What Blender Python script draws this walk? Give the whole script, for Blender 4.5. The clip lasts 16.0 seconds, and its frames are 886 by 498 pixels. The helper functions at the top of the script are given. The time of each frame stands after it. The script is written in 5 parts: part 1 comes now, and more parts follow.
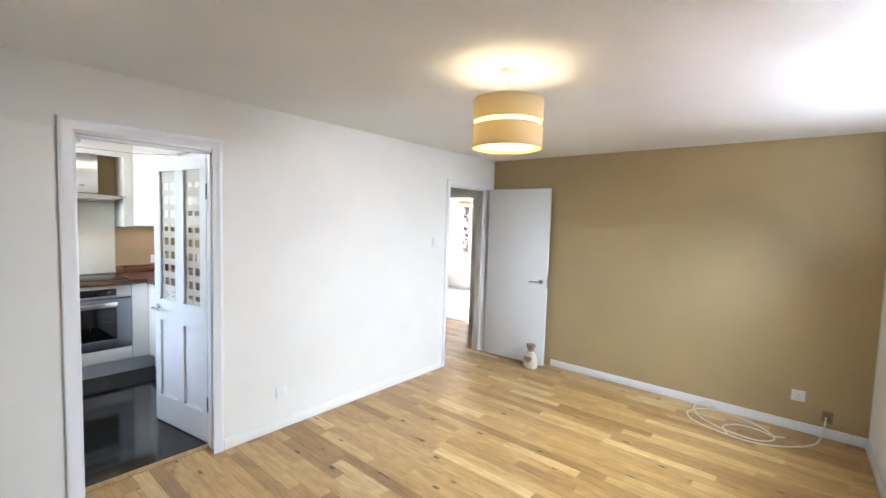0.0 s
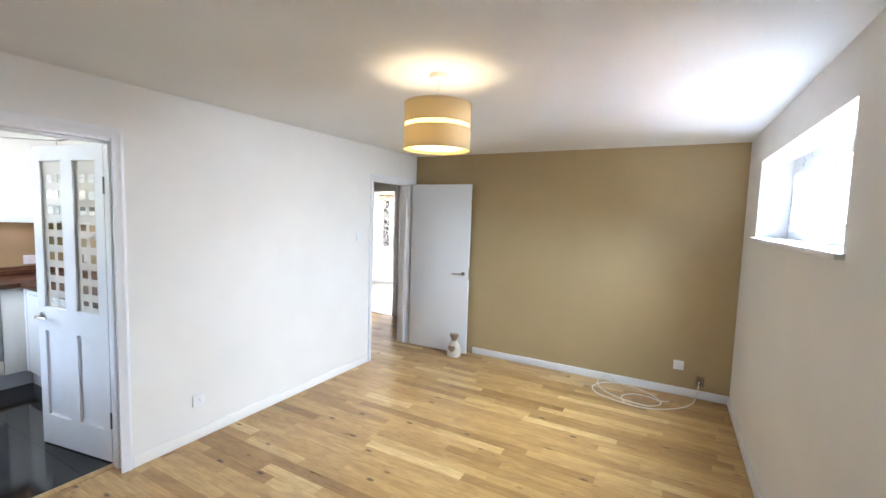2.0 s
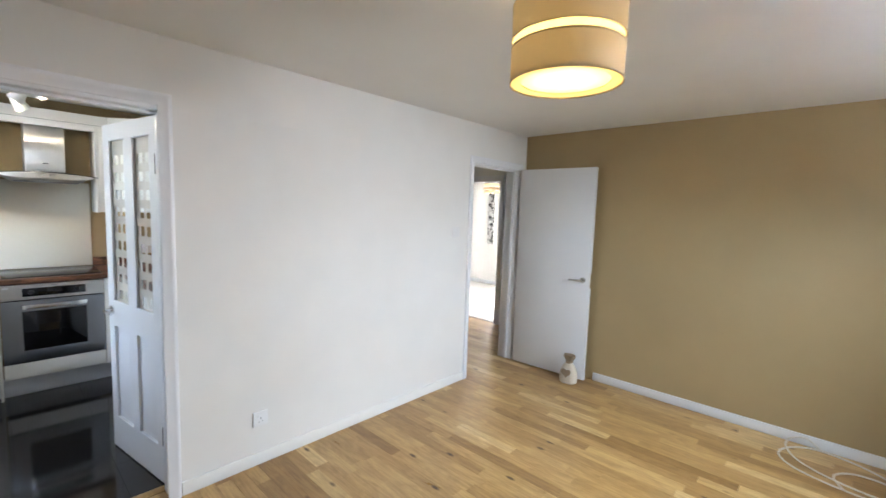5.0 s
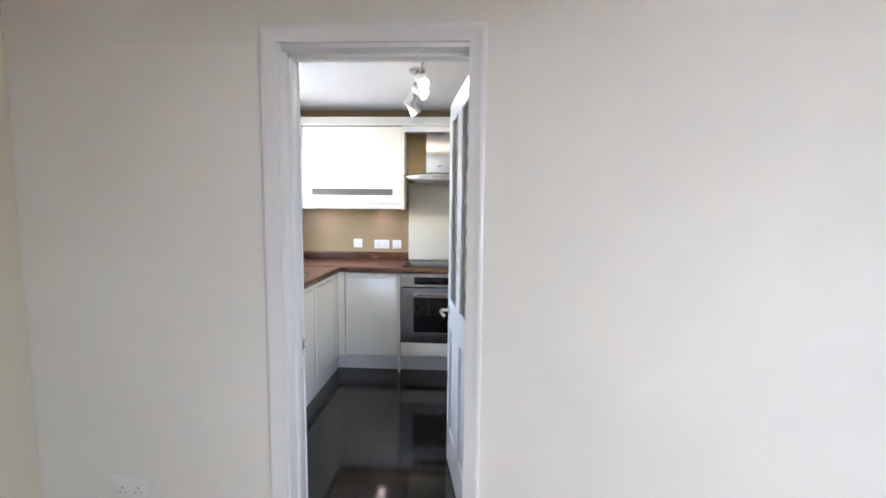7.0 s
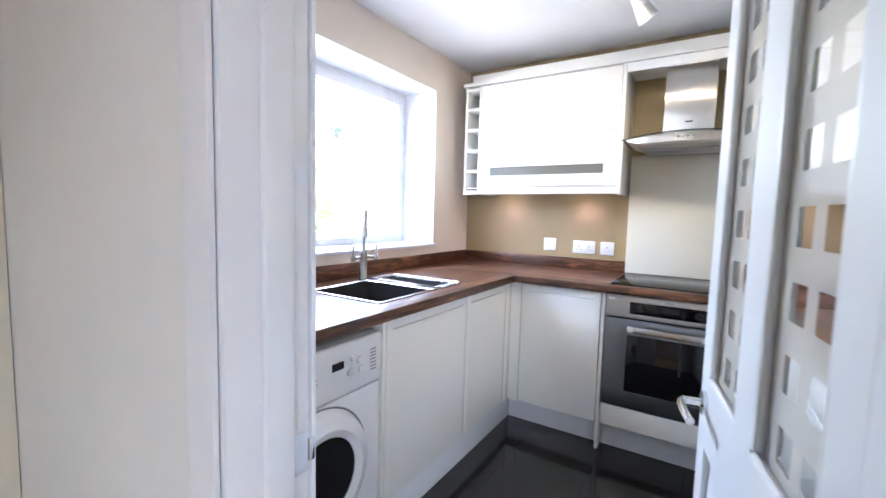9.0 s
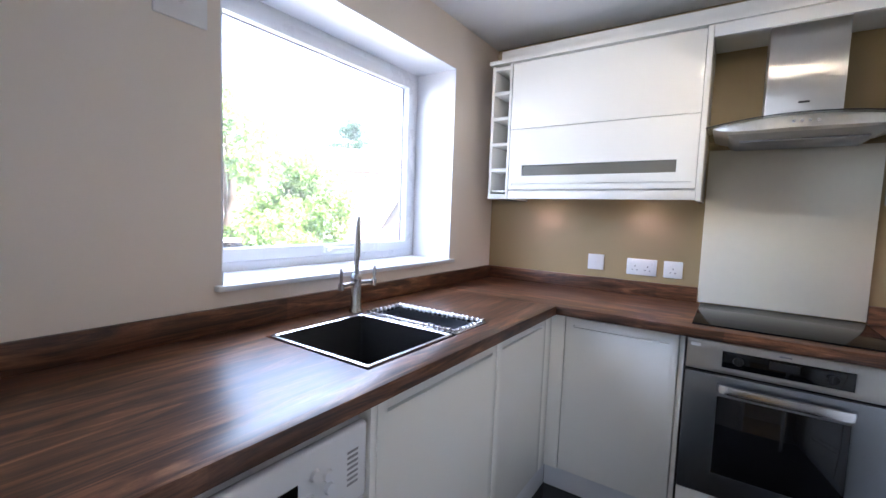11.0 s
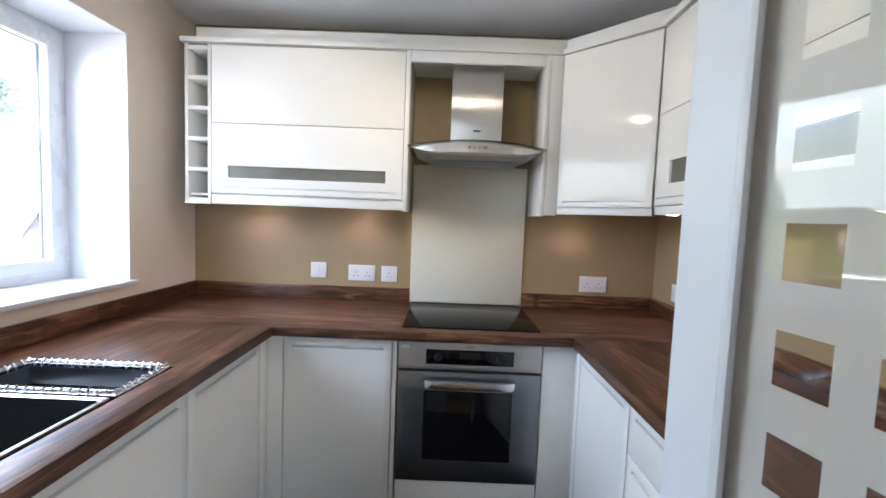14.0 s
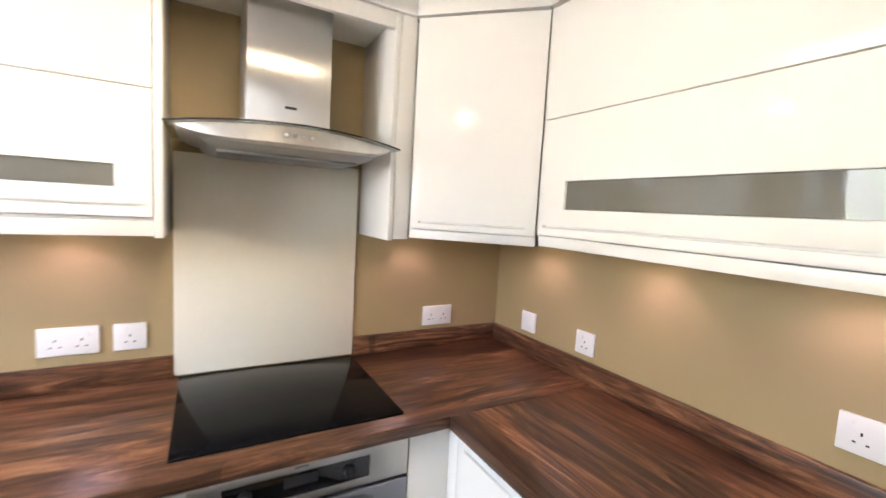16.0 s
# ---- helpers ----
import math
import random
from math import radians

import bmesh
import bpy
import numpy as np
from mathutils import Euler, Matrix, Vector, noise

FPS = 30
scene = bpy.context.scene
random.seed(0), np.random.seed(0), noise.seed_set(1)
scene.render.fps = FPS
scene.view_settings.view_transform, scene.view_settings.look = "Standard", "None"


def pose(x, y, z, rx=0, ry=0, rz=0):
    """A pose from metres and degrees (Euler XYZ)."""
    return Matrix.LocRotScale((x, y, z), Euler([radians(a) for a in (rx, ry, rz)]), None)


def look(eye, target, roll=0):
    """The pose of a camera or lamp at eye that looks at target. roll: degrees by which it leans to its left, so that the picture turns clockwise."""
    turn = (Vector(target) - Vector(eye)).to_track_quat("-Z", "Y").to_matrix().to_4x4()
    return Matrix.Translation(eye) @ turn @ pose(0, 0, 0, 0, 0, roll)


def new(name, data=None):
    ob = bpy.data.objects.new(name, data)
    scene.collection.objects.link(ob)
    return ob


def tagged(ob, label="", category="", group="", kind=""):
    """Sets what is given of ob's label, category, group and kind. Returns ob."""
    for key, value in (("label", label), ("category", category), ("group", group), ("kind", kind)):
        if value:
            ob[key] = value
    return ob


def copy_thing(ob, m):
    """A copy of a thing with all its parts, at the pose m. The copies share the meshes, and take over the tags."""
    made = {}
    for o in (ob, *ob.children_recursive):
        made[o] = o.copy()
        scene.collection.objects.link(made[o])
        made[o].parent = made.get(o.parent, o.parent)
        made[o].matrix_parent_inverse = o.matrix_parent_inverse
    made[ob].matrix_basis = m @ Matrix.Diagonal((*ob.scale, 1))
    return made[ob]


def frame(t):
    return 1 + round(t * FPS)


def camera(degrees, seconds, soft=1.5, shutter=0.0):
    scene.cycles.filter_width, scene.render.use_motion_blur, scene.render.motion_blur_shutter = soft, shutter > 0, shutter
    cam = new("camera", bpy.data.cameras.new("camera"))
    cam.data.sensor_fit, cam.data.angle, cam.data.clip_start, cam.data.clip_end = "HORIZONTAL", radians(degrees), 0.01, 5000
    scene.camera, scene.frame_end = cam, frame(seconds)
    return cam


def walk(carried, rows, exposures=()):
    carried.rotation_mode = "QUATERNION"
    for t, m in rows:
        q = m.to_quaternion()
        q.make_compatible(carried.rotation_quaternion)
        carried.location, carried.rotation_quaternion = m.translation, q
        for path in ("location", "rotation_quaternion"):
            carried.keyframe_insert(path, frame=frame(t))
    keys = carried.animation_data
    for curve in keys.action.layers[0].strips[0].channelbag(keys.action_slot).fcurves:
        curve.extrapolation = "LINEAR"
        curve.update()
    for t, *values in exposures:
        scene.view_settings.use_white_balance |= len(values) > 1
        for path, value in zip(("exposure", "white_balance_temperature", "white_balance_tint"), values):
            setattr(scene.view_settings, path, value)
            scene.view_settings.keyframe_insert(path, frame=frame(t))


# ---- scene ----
cam = camera(93.0, 16.0, shutter=0.25)
PATH = [
    (0, (0.19, -0.038, 1.576), (-1.087, 1.496, 1.441), 1.8),
    (0.5, (0.245, -0.184, 1.568), (-0.866, 1.473, 1.43), 1.9),
    (1, (0.255, -0.204, 1.602), (-0.795, 1.491, 1.445), 1.9),
    (1.5, (0.206, -0.173, 1.618), (-0.801, 1.547, 1.453), 1.8),
    (2, (0.166, -0.138, 1.607), (-0.785, 1.614, 1.445), 1.8),
    (2.5, (0.133, -0.088, 1.607), (-0.802, 1.672, 1.446), 1.7),
    (3, (0.09, -0.044, 1.605), (-0.824, 1.727, 1.439), 1.8),
    (5.5, (-0.436, 0.677, 1.505), (-2.067, 1.819, 1.312), 1.5),
    (6, (-0.65, 0.82, 1.475), (-2.532, 1.472, 1.294), 1.2),
    (6.5, (-0.874, 0.965, 1.445), (-2.852, 1.198, 1.259), 0.8),
    (7, (-1.157, 1.062, 1.41), (-3.146, 0.964, 1.226), 0.6),
    (7.5, (-1.446, 1.16, 1.384), (-3.395, 0.747, 1.211), 0.7),
    (8, (-1.771, 1.172, 1.358), (-3.633, 0.462, 1.189), 1.2),
    (8.5, (-2.092, 1.071, 1.322), (-3.881, 0.195, 1.148), 1.5),
    (9, (-2.323, 0.974, 1.272), (-4.007, -0.093, 1.105), 1.5),
    (9.5, (-2.496, 0.865, 1.283), (-4.099, -0.318, 1.113), 1.7),
    (12, (-2.894, 0.578, 1.327), (-4.655, -0.359, 1.18), 2.3),
    (12.5, (-2.936, 0.567, 1.345), (-4.789, -0.17, 1.192), 2.2),
    (13, (-2.968, 0.632, 1.36), (-4.915, 0.197, 1.213), 2.1),
    (13.5, (-2.965, 0.657, 1.366), (-4.952, 0.475, 1.229), 2.2),
    (14, (-2.954, 0.708, 1.383), (-4.949, 0.699, 1.24), 2.2),
    (14.5, (-2.982, 0.724, 1.416), (-4.972, 0.844, 1.258), 2.1),
    (15, (-3.093, 0.736, 1.476), (-5.057, 1.065, 1.295), 2.5),
    (15.5, (-3.286, 0.678, 1.488), (-5.217, 1.167, 1.31), 2.7),
    (16, (-3.621, 0.61, 1.525), (-5.349, 1.6, 1.341), 3.2),
]
EXPOSURES = [
    (0.0, 5.24, 6100, 10),
    (1.5, 5.18, 6050, 10),
    (3.0, 5.05, 5950, 10),
    (5.5, 4.78, 6150, 10),
    (6.4, 4.92, 6150, 11),
    (7.2, 4.93, 6150, 12),
    (8.5, 5.1, 5950, 14),
    (9.0, 5.12, 5950, 15),
    (10.0, 4.7, 5950, 16),
    (12.0, 4.05, 5800, 16),
    (13.0, 3.9, 6000, 15),
    (14.0, 4.42, 6150, 13),
    (14.5, 4.78, 6300, 13),
    (15.0, 4.9, 6500, 12),
    (16.0, 5.0, 7050, 16),
]
walk(cam, [(t, look(eye, target, roll)) for t, eye, target, roll in PATH], EXPOSURES)

# world, sun and the light of the openings
world = bpy.data.worlds.new("world")
scene.world = world
world.use_nodes = True
wn = world.node_tree
sky = wn.nodes.new("ShaderNodeTexSky")
sky.sky_type = "NISHITA"
sky.sun_disc = False
sky.sun_elevation, sky.sun_rotation = radians(60), radians(-31)
sky.air_density, sky.dust_density, sky.ozone_density = 1.0, 7.0, 1.0
wn.links.new(sky.outputs[0], wn.nodes["Background"].inputs[0])
wn.nodes["Background"].inputs[1].default_value = 0.15


def lamp(name, kind, m, energy, colour, **more):
    data = bpy.data.lights.new(name, kind)
    data.energy, data.color = energy, colour
    for key, value in more.items():
        if key == "size":
            data.shape, data.size, data.size_y = "RECTANGLE", value[0], value[1]
        elif key == "angle":
            data.angle = value
        elif key == "radius":
            data.shadow_soft_size = value
        elif key == "spread":
            data.spread = value
        elif key == "spot":
            data.spot_size, data.spot_blend = value
    ob = new(name, data)
    ob.matrix_world = m
    return ob


SKY_TINT = (0.79, 0.90, 1.0)
WARM = (1.0, 0.78, 0.50)
lamp("sun", "SUN", look((-9, 15, 30), (0, 0, 0)), 4.5, (1.0, 0.96, 0.9), angle=radians(12))
lamp("sky_light_lounge", "AREA", look((0.86, 2.78, 1.8), (-0.9, 2.4, 0.25)), 2.2, SKY_TINT, size=(1.7, 0.36), spread=radians(118))
lamp("sky_light_kitchen", "AREA", look((-4.12, -1.06, 1.77), (-4.0, 1.0, 0.4)), 0.85, SKY_TINT, size=(1.15, 0.6), spread=radians(155))
lamp("sky_light_bedroom", "AREA", look((-4.7, 7.9, 1.5), (-4.6, 6.0, 0.9)), 0.4, SKY_TINT, size=(1.2, 1.2))
lamp("pendant_bulb_light", "POINT", Matrix.Translation((-0.905, 1.735, 2.02)), 0.2, WARM, radius=0.07)
lamp("bedroom_bulb_light", "POINT", Matrix.Translation((-4.70, 6.5, 1.93)), 0.25, WARM, radius=0.05)

# materials


def mat(name):
    m = bpy.data.materials.new(name)
    m.use_nodes = True
    nt = m.node_tree
    return m, nt, nt.nodes["Principled BSDF"]


def coords(nt, scale=(1, 1, 1), rot=(0, 0, 0)):
    tc = nt.nodes.new("ShaderNodeTexCoord")
    mp = nt.nodes.new("ShaderNodeMapping")
    mp.inputs["Scale"].default_value = scale
    mp.inputs["Rotation"].default_value = rot
    nt.links.new(tc.outputs["Object"], mp.inputs[0])
    return mp.outputs[0]


def noise_tex(nt, vec, scale, detail=4, rough=0.55, distort=0.0):
    n = nt.nodes.new("ShaderNodeTexNoise")
    n.inputs["Scale"].default_value = scale
    n.inputs["Detail"].default_value = detail
    n.inputs["Roughness"].default_value = rough
    n.inputs["Distortion"].default_value = distort
    nt.links.new(vec, n.inputs["Vector"])
    return n.outputs[0]


def ramp(nt, fac, stops):
    r = nt.nodes.new("ShaderNodeValToRGB")
    els = r.color_ramp.elements
    while len(els) < len(stops):
        els.new(0.5)
    for e, (p, c) in zip(els, stops):
        e.position, e.color = p, (*c, 1)
    nt.links.new(fac, r.inputs[0])
    return r.outputs[0]


def mix_rgb(nt, fac, a, b, mode="MIX"):
    m = nt.nodes.new("ShaderNodeMix")
    m.data_type, m.blend_type = "RGBA", mode
    for sock, v in ((m.inputs[0], fac), (m.inputs[6], a), (m.inputs[7], b)):
        if isinstance(v, (int, float)):
            sock.default_value = v
        elif isinstance(v, tuple):
            sock.default_value = (*v, 1)
        else:
            nt.links.new(v, sock)
    return m.outputs[2]


def bump(nt, bsdf, height, strength, dist):
    b = nt.nodes.new("ShaderNodeBump")
    b.inputs["Strength"].default_value = strength
    b.inputs["Distance"].default_value = dist
    nt.links.new(height, b.inputs["Height"])
    nt.links.new(b.outputs[0], bsdf.inputs["Normal"])


def rough_range(nt, bsdf, fac, lo, hi):
    r = nt.nodes.new("ShaderNodeMapRange")
    r.inputs["To Min"].default_value, r.inputs["To Max"].default_value = lo, hi
    nt.links.new(fac, r.inputs[0])
    nt.links.new(r.outputs[0], bsdf.inputs["Roughness"])


def paint(name, colour, rough=0.6, var=0.03, grain=220, relief=0.0006, coat=0.0):
    """Painted surface: faint patches, roller or brush relief."""
    m, nt, b = mat(name)
    v = coords(nt)
    big = noise_tex(nt, v, 1.7, 3)
    dark = tuple(c * (1 - var) for c in colour)
    lite = tuple(min(1, c * (1 + var)) for c in colour)
    nt.links.new(ramp(nt, big, [(0.3, dark), (0.7, lite)]), b.inputs["Base Color"])
    fine = noise_tex(nt, v, grain, 2)
    rough_range(nt, b, noise_tex(nt, v, 6, 4), rough * 0.85, min(1, rough * 1.15))
    if relief:
        bump(nt, b, fine, 0.25, relief)
    if coat:
        b.inputs["Coat Weight"].default_value = coat
        b.inputs["Coat Roughness"].default_value = 0.04
    return m


def metal(name, colour, rough, brushed=None):
    m, nt, b = mat(name)
    b.inputs["Metallic"].default_value = 1.0
    v = coords(nt, brushed or (1, 1, 1))
    n = noise_tex(nt, v, 40 if brushed else 25, 3)
    nt.links.new(ramp(nt, n, [(0.3, tuple(c * 0.86 for c in colour)), (0.7, colour)]), b.inputs["Base Color"])
    rough_range(nt, b, n, rough * 0.8, rough * 1.25)
    if brushed:
        bump(nt, b, n, 0.08, 0.0003)
        b.inputs["Anisotropic"].default_value = 1.0
        tg = nt.nodes.new("ShaderNodeTangent")
        tg.direction_type, tg.axis = "RADIAL", "Z"
        nt.links.new(tg.outputs[0], b.inputs["Tangent"])
    return m


def plain(name, colour, rough=0.4, metallic=0.0, var=0.06):
    m, nt, b = mat(name)
    n = noise_tex(nt, coords(nt), 30, 3)
    nt.links.new(ramp(nt, n, [(0.3, tuple(c * (1 - var) for c in colour)), (0.7, colour)]), b.inputs["Base Color"])
    b.inputs["Roughness"].default_value = rough
    b.inputs["Metallic"].default_value = metallic
    return m


def walnut(name, along_x=True, dark=1.0):
    """Walnut worktop: long streaks of heartwood in staves."""
    m, nt, b = mat(name)

    def sc(a, c, d):
        return (a, c, d) if along_x else (c, a, d)
    vs = coords(nt, sc(1.3, 12, 12))
    streak = noise_tex(nt, vs, 2.3, 8, 0.64, 1.4)
    fine = noise_tex(nt, coords(nt, sc(5, 90, 90)), 3, 5)
    stave = nt.nodes.new("ShaderNodeTexVoronoi")
    stave.inputs["Scale"].default_value = 1.0
    nt.links.new(coords(nt, sc(1.1, 11, 0.01)), stave.inputs["Vector"])
    base = ramp(nt, streak, [(0.34, (0.028 * dark, 0.013 * dark, 0.008 * dark)), (0.46, (0.085 * dark, 0.040 * dark, 0.023 * dark)),
                             (0.56, (0.18 * dark, 0.080 * dark, 0.042 * dark)), (0.68, (0.34 * dark, 0.175 * dark, 0.092 * dark))])
    tone = ramp(nt, stave.outputs["Color"], [(0.0, (0.55, 0.53, 0.51)), (1.0, (1.5, 1.45, 1.4))])
    col = mix_rgb(nt, 1.0, base, tone, "MULTIPLY")
    col = mix_rgb(nt, 0.5, col, ramp(nt, fine, [(0.35, (0.35, 0.3, 0.28)), (0.65, (1, 1, 1))]), "MULTIPLY")
    nt.links.new(col, b.inputs["Base Color"])
    rough_range(nt, b, fine, 0.27, 0.4)
    bump(nt, b, fine, 0.12, 0.0006)
    return m


def oak(name, island=False):
    """Oiled rustic oak stave: tone by piece, grain along x, a few knots."""
    m, nt, b = mat(name)
    if island:
        g = nt.nodes.new("ShaderNodeNewGeometry")
        rnd = g.outputs["Random Per Island"]
    else:
        g = nt.nodes.new("ShaderNodeObjectInfo")
        rnd = g.outputs["Random"]
    tc = nt.nodes.new("ShaderNodeNewGeometry")
    shift = nt.nodes.new("ShaderNodeVectorMath")
    shift.operation = "MULTIPLY_ADD"
    comb = nt.nodes.new("ShaderNodeCombineXYZ")
    for k in range(3):
        nt.links.new(rnd, comb.inputs[k])
    shift.inputs[1].default_value = (37, 53, 19)
    nt.links.new(comb.outputs[0], shift.inputs[0])
    nt.links.new(tc.outputs["Position"], shift.inputs[2])

    def mapped(scale):
        mp = nt.nodes.new("ShaderNodeMapping")
        mp.inputs["Scale"].default_value = scale
        nt.links.new(shift.outputs[0], mp.inputs[0])
        return mp.outputs[0]
    tone = ramp(nt, rnd, [(0.0, (0.29, 0.165, 0.058)), (0.15, (0.39, 0.24, 0.092)), (0.5, (0.46, 0.295, 0.118)), (0.85, (0.52, 0.35, 0.15)), (1.0, (0.62, 0.45, 0.22))])
    grain = noise_tex(nt, mapped((1.5, 26, 1)), 3, 5, 0.6, 0.6)
    cloud = noise_tex(nt, mapped((2.5, 8, 1)), 2.2, 4, 0.6, 0.8)
    col = mix_rgb(nt, 0.55, tone, ramp(nt, grain, [(0.3, (0.60, 0.52, 0.42)), (0.6, (1.1, 1.08, 1.05))]), "MULTIPLY")
    col = mix_rgb(nt, 0.5, col, ramp(nt, cloud, [(0.3, (0.60, 0.50, 0.40)), (0.62, (1.15, 1.13, 1.1))]), "MULTIPLY")
    vor = nt.nodes.new("ShaderNodeTexVoronoi")
    vor.inputs["Scale"].default_value = 1.0
    nt.links.new(mapped((3.2, 7.5, 1)), vor.inputs["Vector"])
    knot = ramp(nt, vor.outputs["Distance"], [(0.05, (0.14, 0.085, 0.05)), (0.12, (1, 1, 1))])
    col = mix_rgb(nt, 0.9, col, knot, "MULTIPLY")
    nt.links.new(col, b.inputs["Base Color"])
    rough_range(nt, b, cloud, 0.24, 0.36)
    bump(nt, b, grain, 0.15, 0.0008)
    return m


def sheen(nt, base=0.05):
    """Mirror share of a smooth pane by its angle, the same from both sides."""
    lw = nt.nodes.new("ShaderNodeLayerWeight")
    lw.inputs[0].default_value = 0.5
    pw_ = nt.nodes.new("ShaderNodeMath")
    pw_.operation = "POWER"
    pw_.inputs[1].default_value = 5.0
    nt.links.new(lw.outputs["Facing"], pw_.inputs[0])
    ma = nt.nodes.new("ShaderNodeMath")
    ma.operation = "MULTIPLY_ADD"
    ma.inputs[1].default_value, ma.inputs[2].default_value = 1 - base, base
    nt.links.new(pw_.outputs[0], ma.inputs[0])
    return ma.outputs[0]


def glass(name, tint=(1, 1, 1), rough=0.0, haze=0.0):
    """Thin clear pane: see-through with a mirror sheen by angle, and a mixed-in pale veil that imitates glare."""
    m, nt, b = mat(name)
    nt.nodes.remove(b)
    out = nt.nodes["Material Output"]
    tr = nt.nodes.new("ShaderNodeBsdfTransparent")
    tr.inputs[0].default_value = (*tint, 1)
    gl = nt.nodes.new("ShaderNodeBsdfGlossy")
    gl.inputs["Roughness"].default_value = rough
    mx = nt.nodes.new("ShaderNodeMixShader")
    nt.links.new(sheen(nt), mx.inputs[0])
    body = tr.outputs[0]
    if haze:
        veil = nt.nodes.new("ShaderNodeBsdfTranslucent")
        veil.inputs[0].default_value = (0.9, 0.93, 0.95, 1)
        dm = nt.nodes.new("ShaderNodeMixShader")
        dm.inputs[0].default_value = haze
        nt.links.new(body, dm.inputs[1])
        nt.links.new(veil.outputs[0], dm.inputs[2])
        body = dm.outputs[0]
    nt.links.new(body, mx.inputs[1])
    nt.links.new(gl.outputs[0], mx.inputs[2])
    nt.links.new(mx.outputs[0], out.inputs[0])
    return m


def frosted(name, colour=(0.93, 0.91, 0.85), clear=0.15):
    """Etched glass: milky body with a smooth, mirror-like face."""
    m, nt, b = mat(name)
    nt.nodes.remove(b)
    out = nt.nodes["Material Output"]
    tl = nt.nodes.new("ShaderNodeBsdfTranslucent")
    df = nt.nodes.new("ShaderNodeBsdfDiffuse")
    tr = nt.nodes.new("ShaderNodeBsdfTransparent")
    cl = mix_rgb(nt, noise_tex(nt, coords(nt), 300, 2), tuple(c * 0.95 for c in colour), colour)
    nt.links.new(cl, tl.inputs[0])
    nt.links.new(cl, df.inputs[0])
    gl = nt.nodes.new("ShaderNodeBsdfGlossy")
    gl.inputs["Roughness"].default_value = 0.015
    ms = [nt.nodes.new("ShaderNodeMixShader") for _ in range(3)]
    ms[0].inputs[0].default_value = 0.6
    nt.links.new(tl.outputs[0], ms[0].inputs[1])
    nt.links.new(df.outputs[0], ms[0].inputs[2])
    ms[1].inputs[0].default_value = clear
    nt.links.new(ms[0].outputs[0], ms[1].inputs[1])
    nt.links.new(tr.outputs[0], ms[1].inputs[2])
    nt.links.new(sheen(nt, 0.05), ms[2].inputs[0])
    nt.links.new(ms[1].outputs[0], ms[2].inputs[1])
    nt.links.new(gl.outputs[0], ms[2].inputs[2])
    nt.links.new(ms[2].outputs[0], out.inputs[0])
    return m


def cloth(name, colour, through_light=0.5, weave=900):
    m, nt, b = mat(name)
    out = nt.nodes["Material Output"]
    v = coords(nt)
    n = noise_tex(nt, v, weave, 2)
    big = noise_tex(nt, v, 9, 3)
    col = mix_rgb(nt, big, tuple(c * 0.9 for c in colour), colour)
    nt.links.new(col, b.inputs["Base Color"])
    b.inputs["Roughness"].default_value = 0.9
    bump(nt, b, n, 0.3, 0.0006)
    tl = nt.nodes.new("ShaderNodeBsdfTranslucent")
    nt.links.new(col, tl.inputs[0])
    mx = nt.nodes.new("ShaderNodeMixShader")
    mx.inputs[0].default_value = through_light
    nt.links.new(b.outputs[0], mx.inputs[1])
    nt.links.new(tl.outputs[0], mx.inputs[2])
    nt.links.new(mx.outputs[0], out.inputs[0])
    return m


def glow(name, colour, strength):
    m, nt, b = mat(name)
    b.inputs["Base Color"].default_value = (*colour, 1)
    b.inputs["Emission Color"].default_value = (*colour, 1)
    b.inputs["Emission Strength"].default_value = strength
    return m


def brick_wall(name, c1, c2):
    m, nt, b = mat(name)
    tex = nt.nodes.new("ShaderNodeTexBrick")
    tex.inputs["Scale"].default_value = 1.0
    tex.inputs["Brick Width"].default_value = 0.225
    tex.inputs["Row Height"].default_value = 0.075
    tex.inputs["Mortar Size"].default_value = 0.01
    tex.inputs["Color1"].default_value = (*c1, 1)
    tex.inputs["Color2"].default_value = (*c2, 1)
    tex.inputs["Mortar"].default_value = (0.45, 0.42, 0.38, 1)
    g = nt.nodes.new("ShaderNodeTexCoord")
    sep = nt.nodes.new("ShaderNodeSeparateXYZ")
    add = nt.nodes.new("ShaderNodeMath")
    cmb = nt.nodes.new("ShaderNodeCombineXYZ")
    nt.links.new(g.outputs["Object"], sep.inputs[0])
    nt.links.new(sep.outputs[0], add.inputs[0])
    nt.links.new(sep.outputs[1], add.inputs[1])
    nt.links.new(add.outputs[0], cmb.inputs[0])
    nt.links.new(sep.outputs[2], cmb.inputs[1])
    nt.links.new(cmb.outputs[0], tex.inputs["Vector"])
    col = mix_rgb(nt, 0.5, tex.outputs[0], ramp(nt, noise_tex(nt, g.outputs["Object"], 0.8, 4), [(0.3, (0.75, 0.72, 0.7)), (0.7, (1.1, 1.1, 1.1))]), "MULTIPLY")
    nt.links.new(col, b.inputs["Base Color"])
    b.inputs["Roughness"].default_value = 0.85
    return m


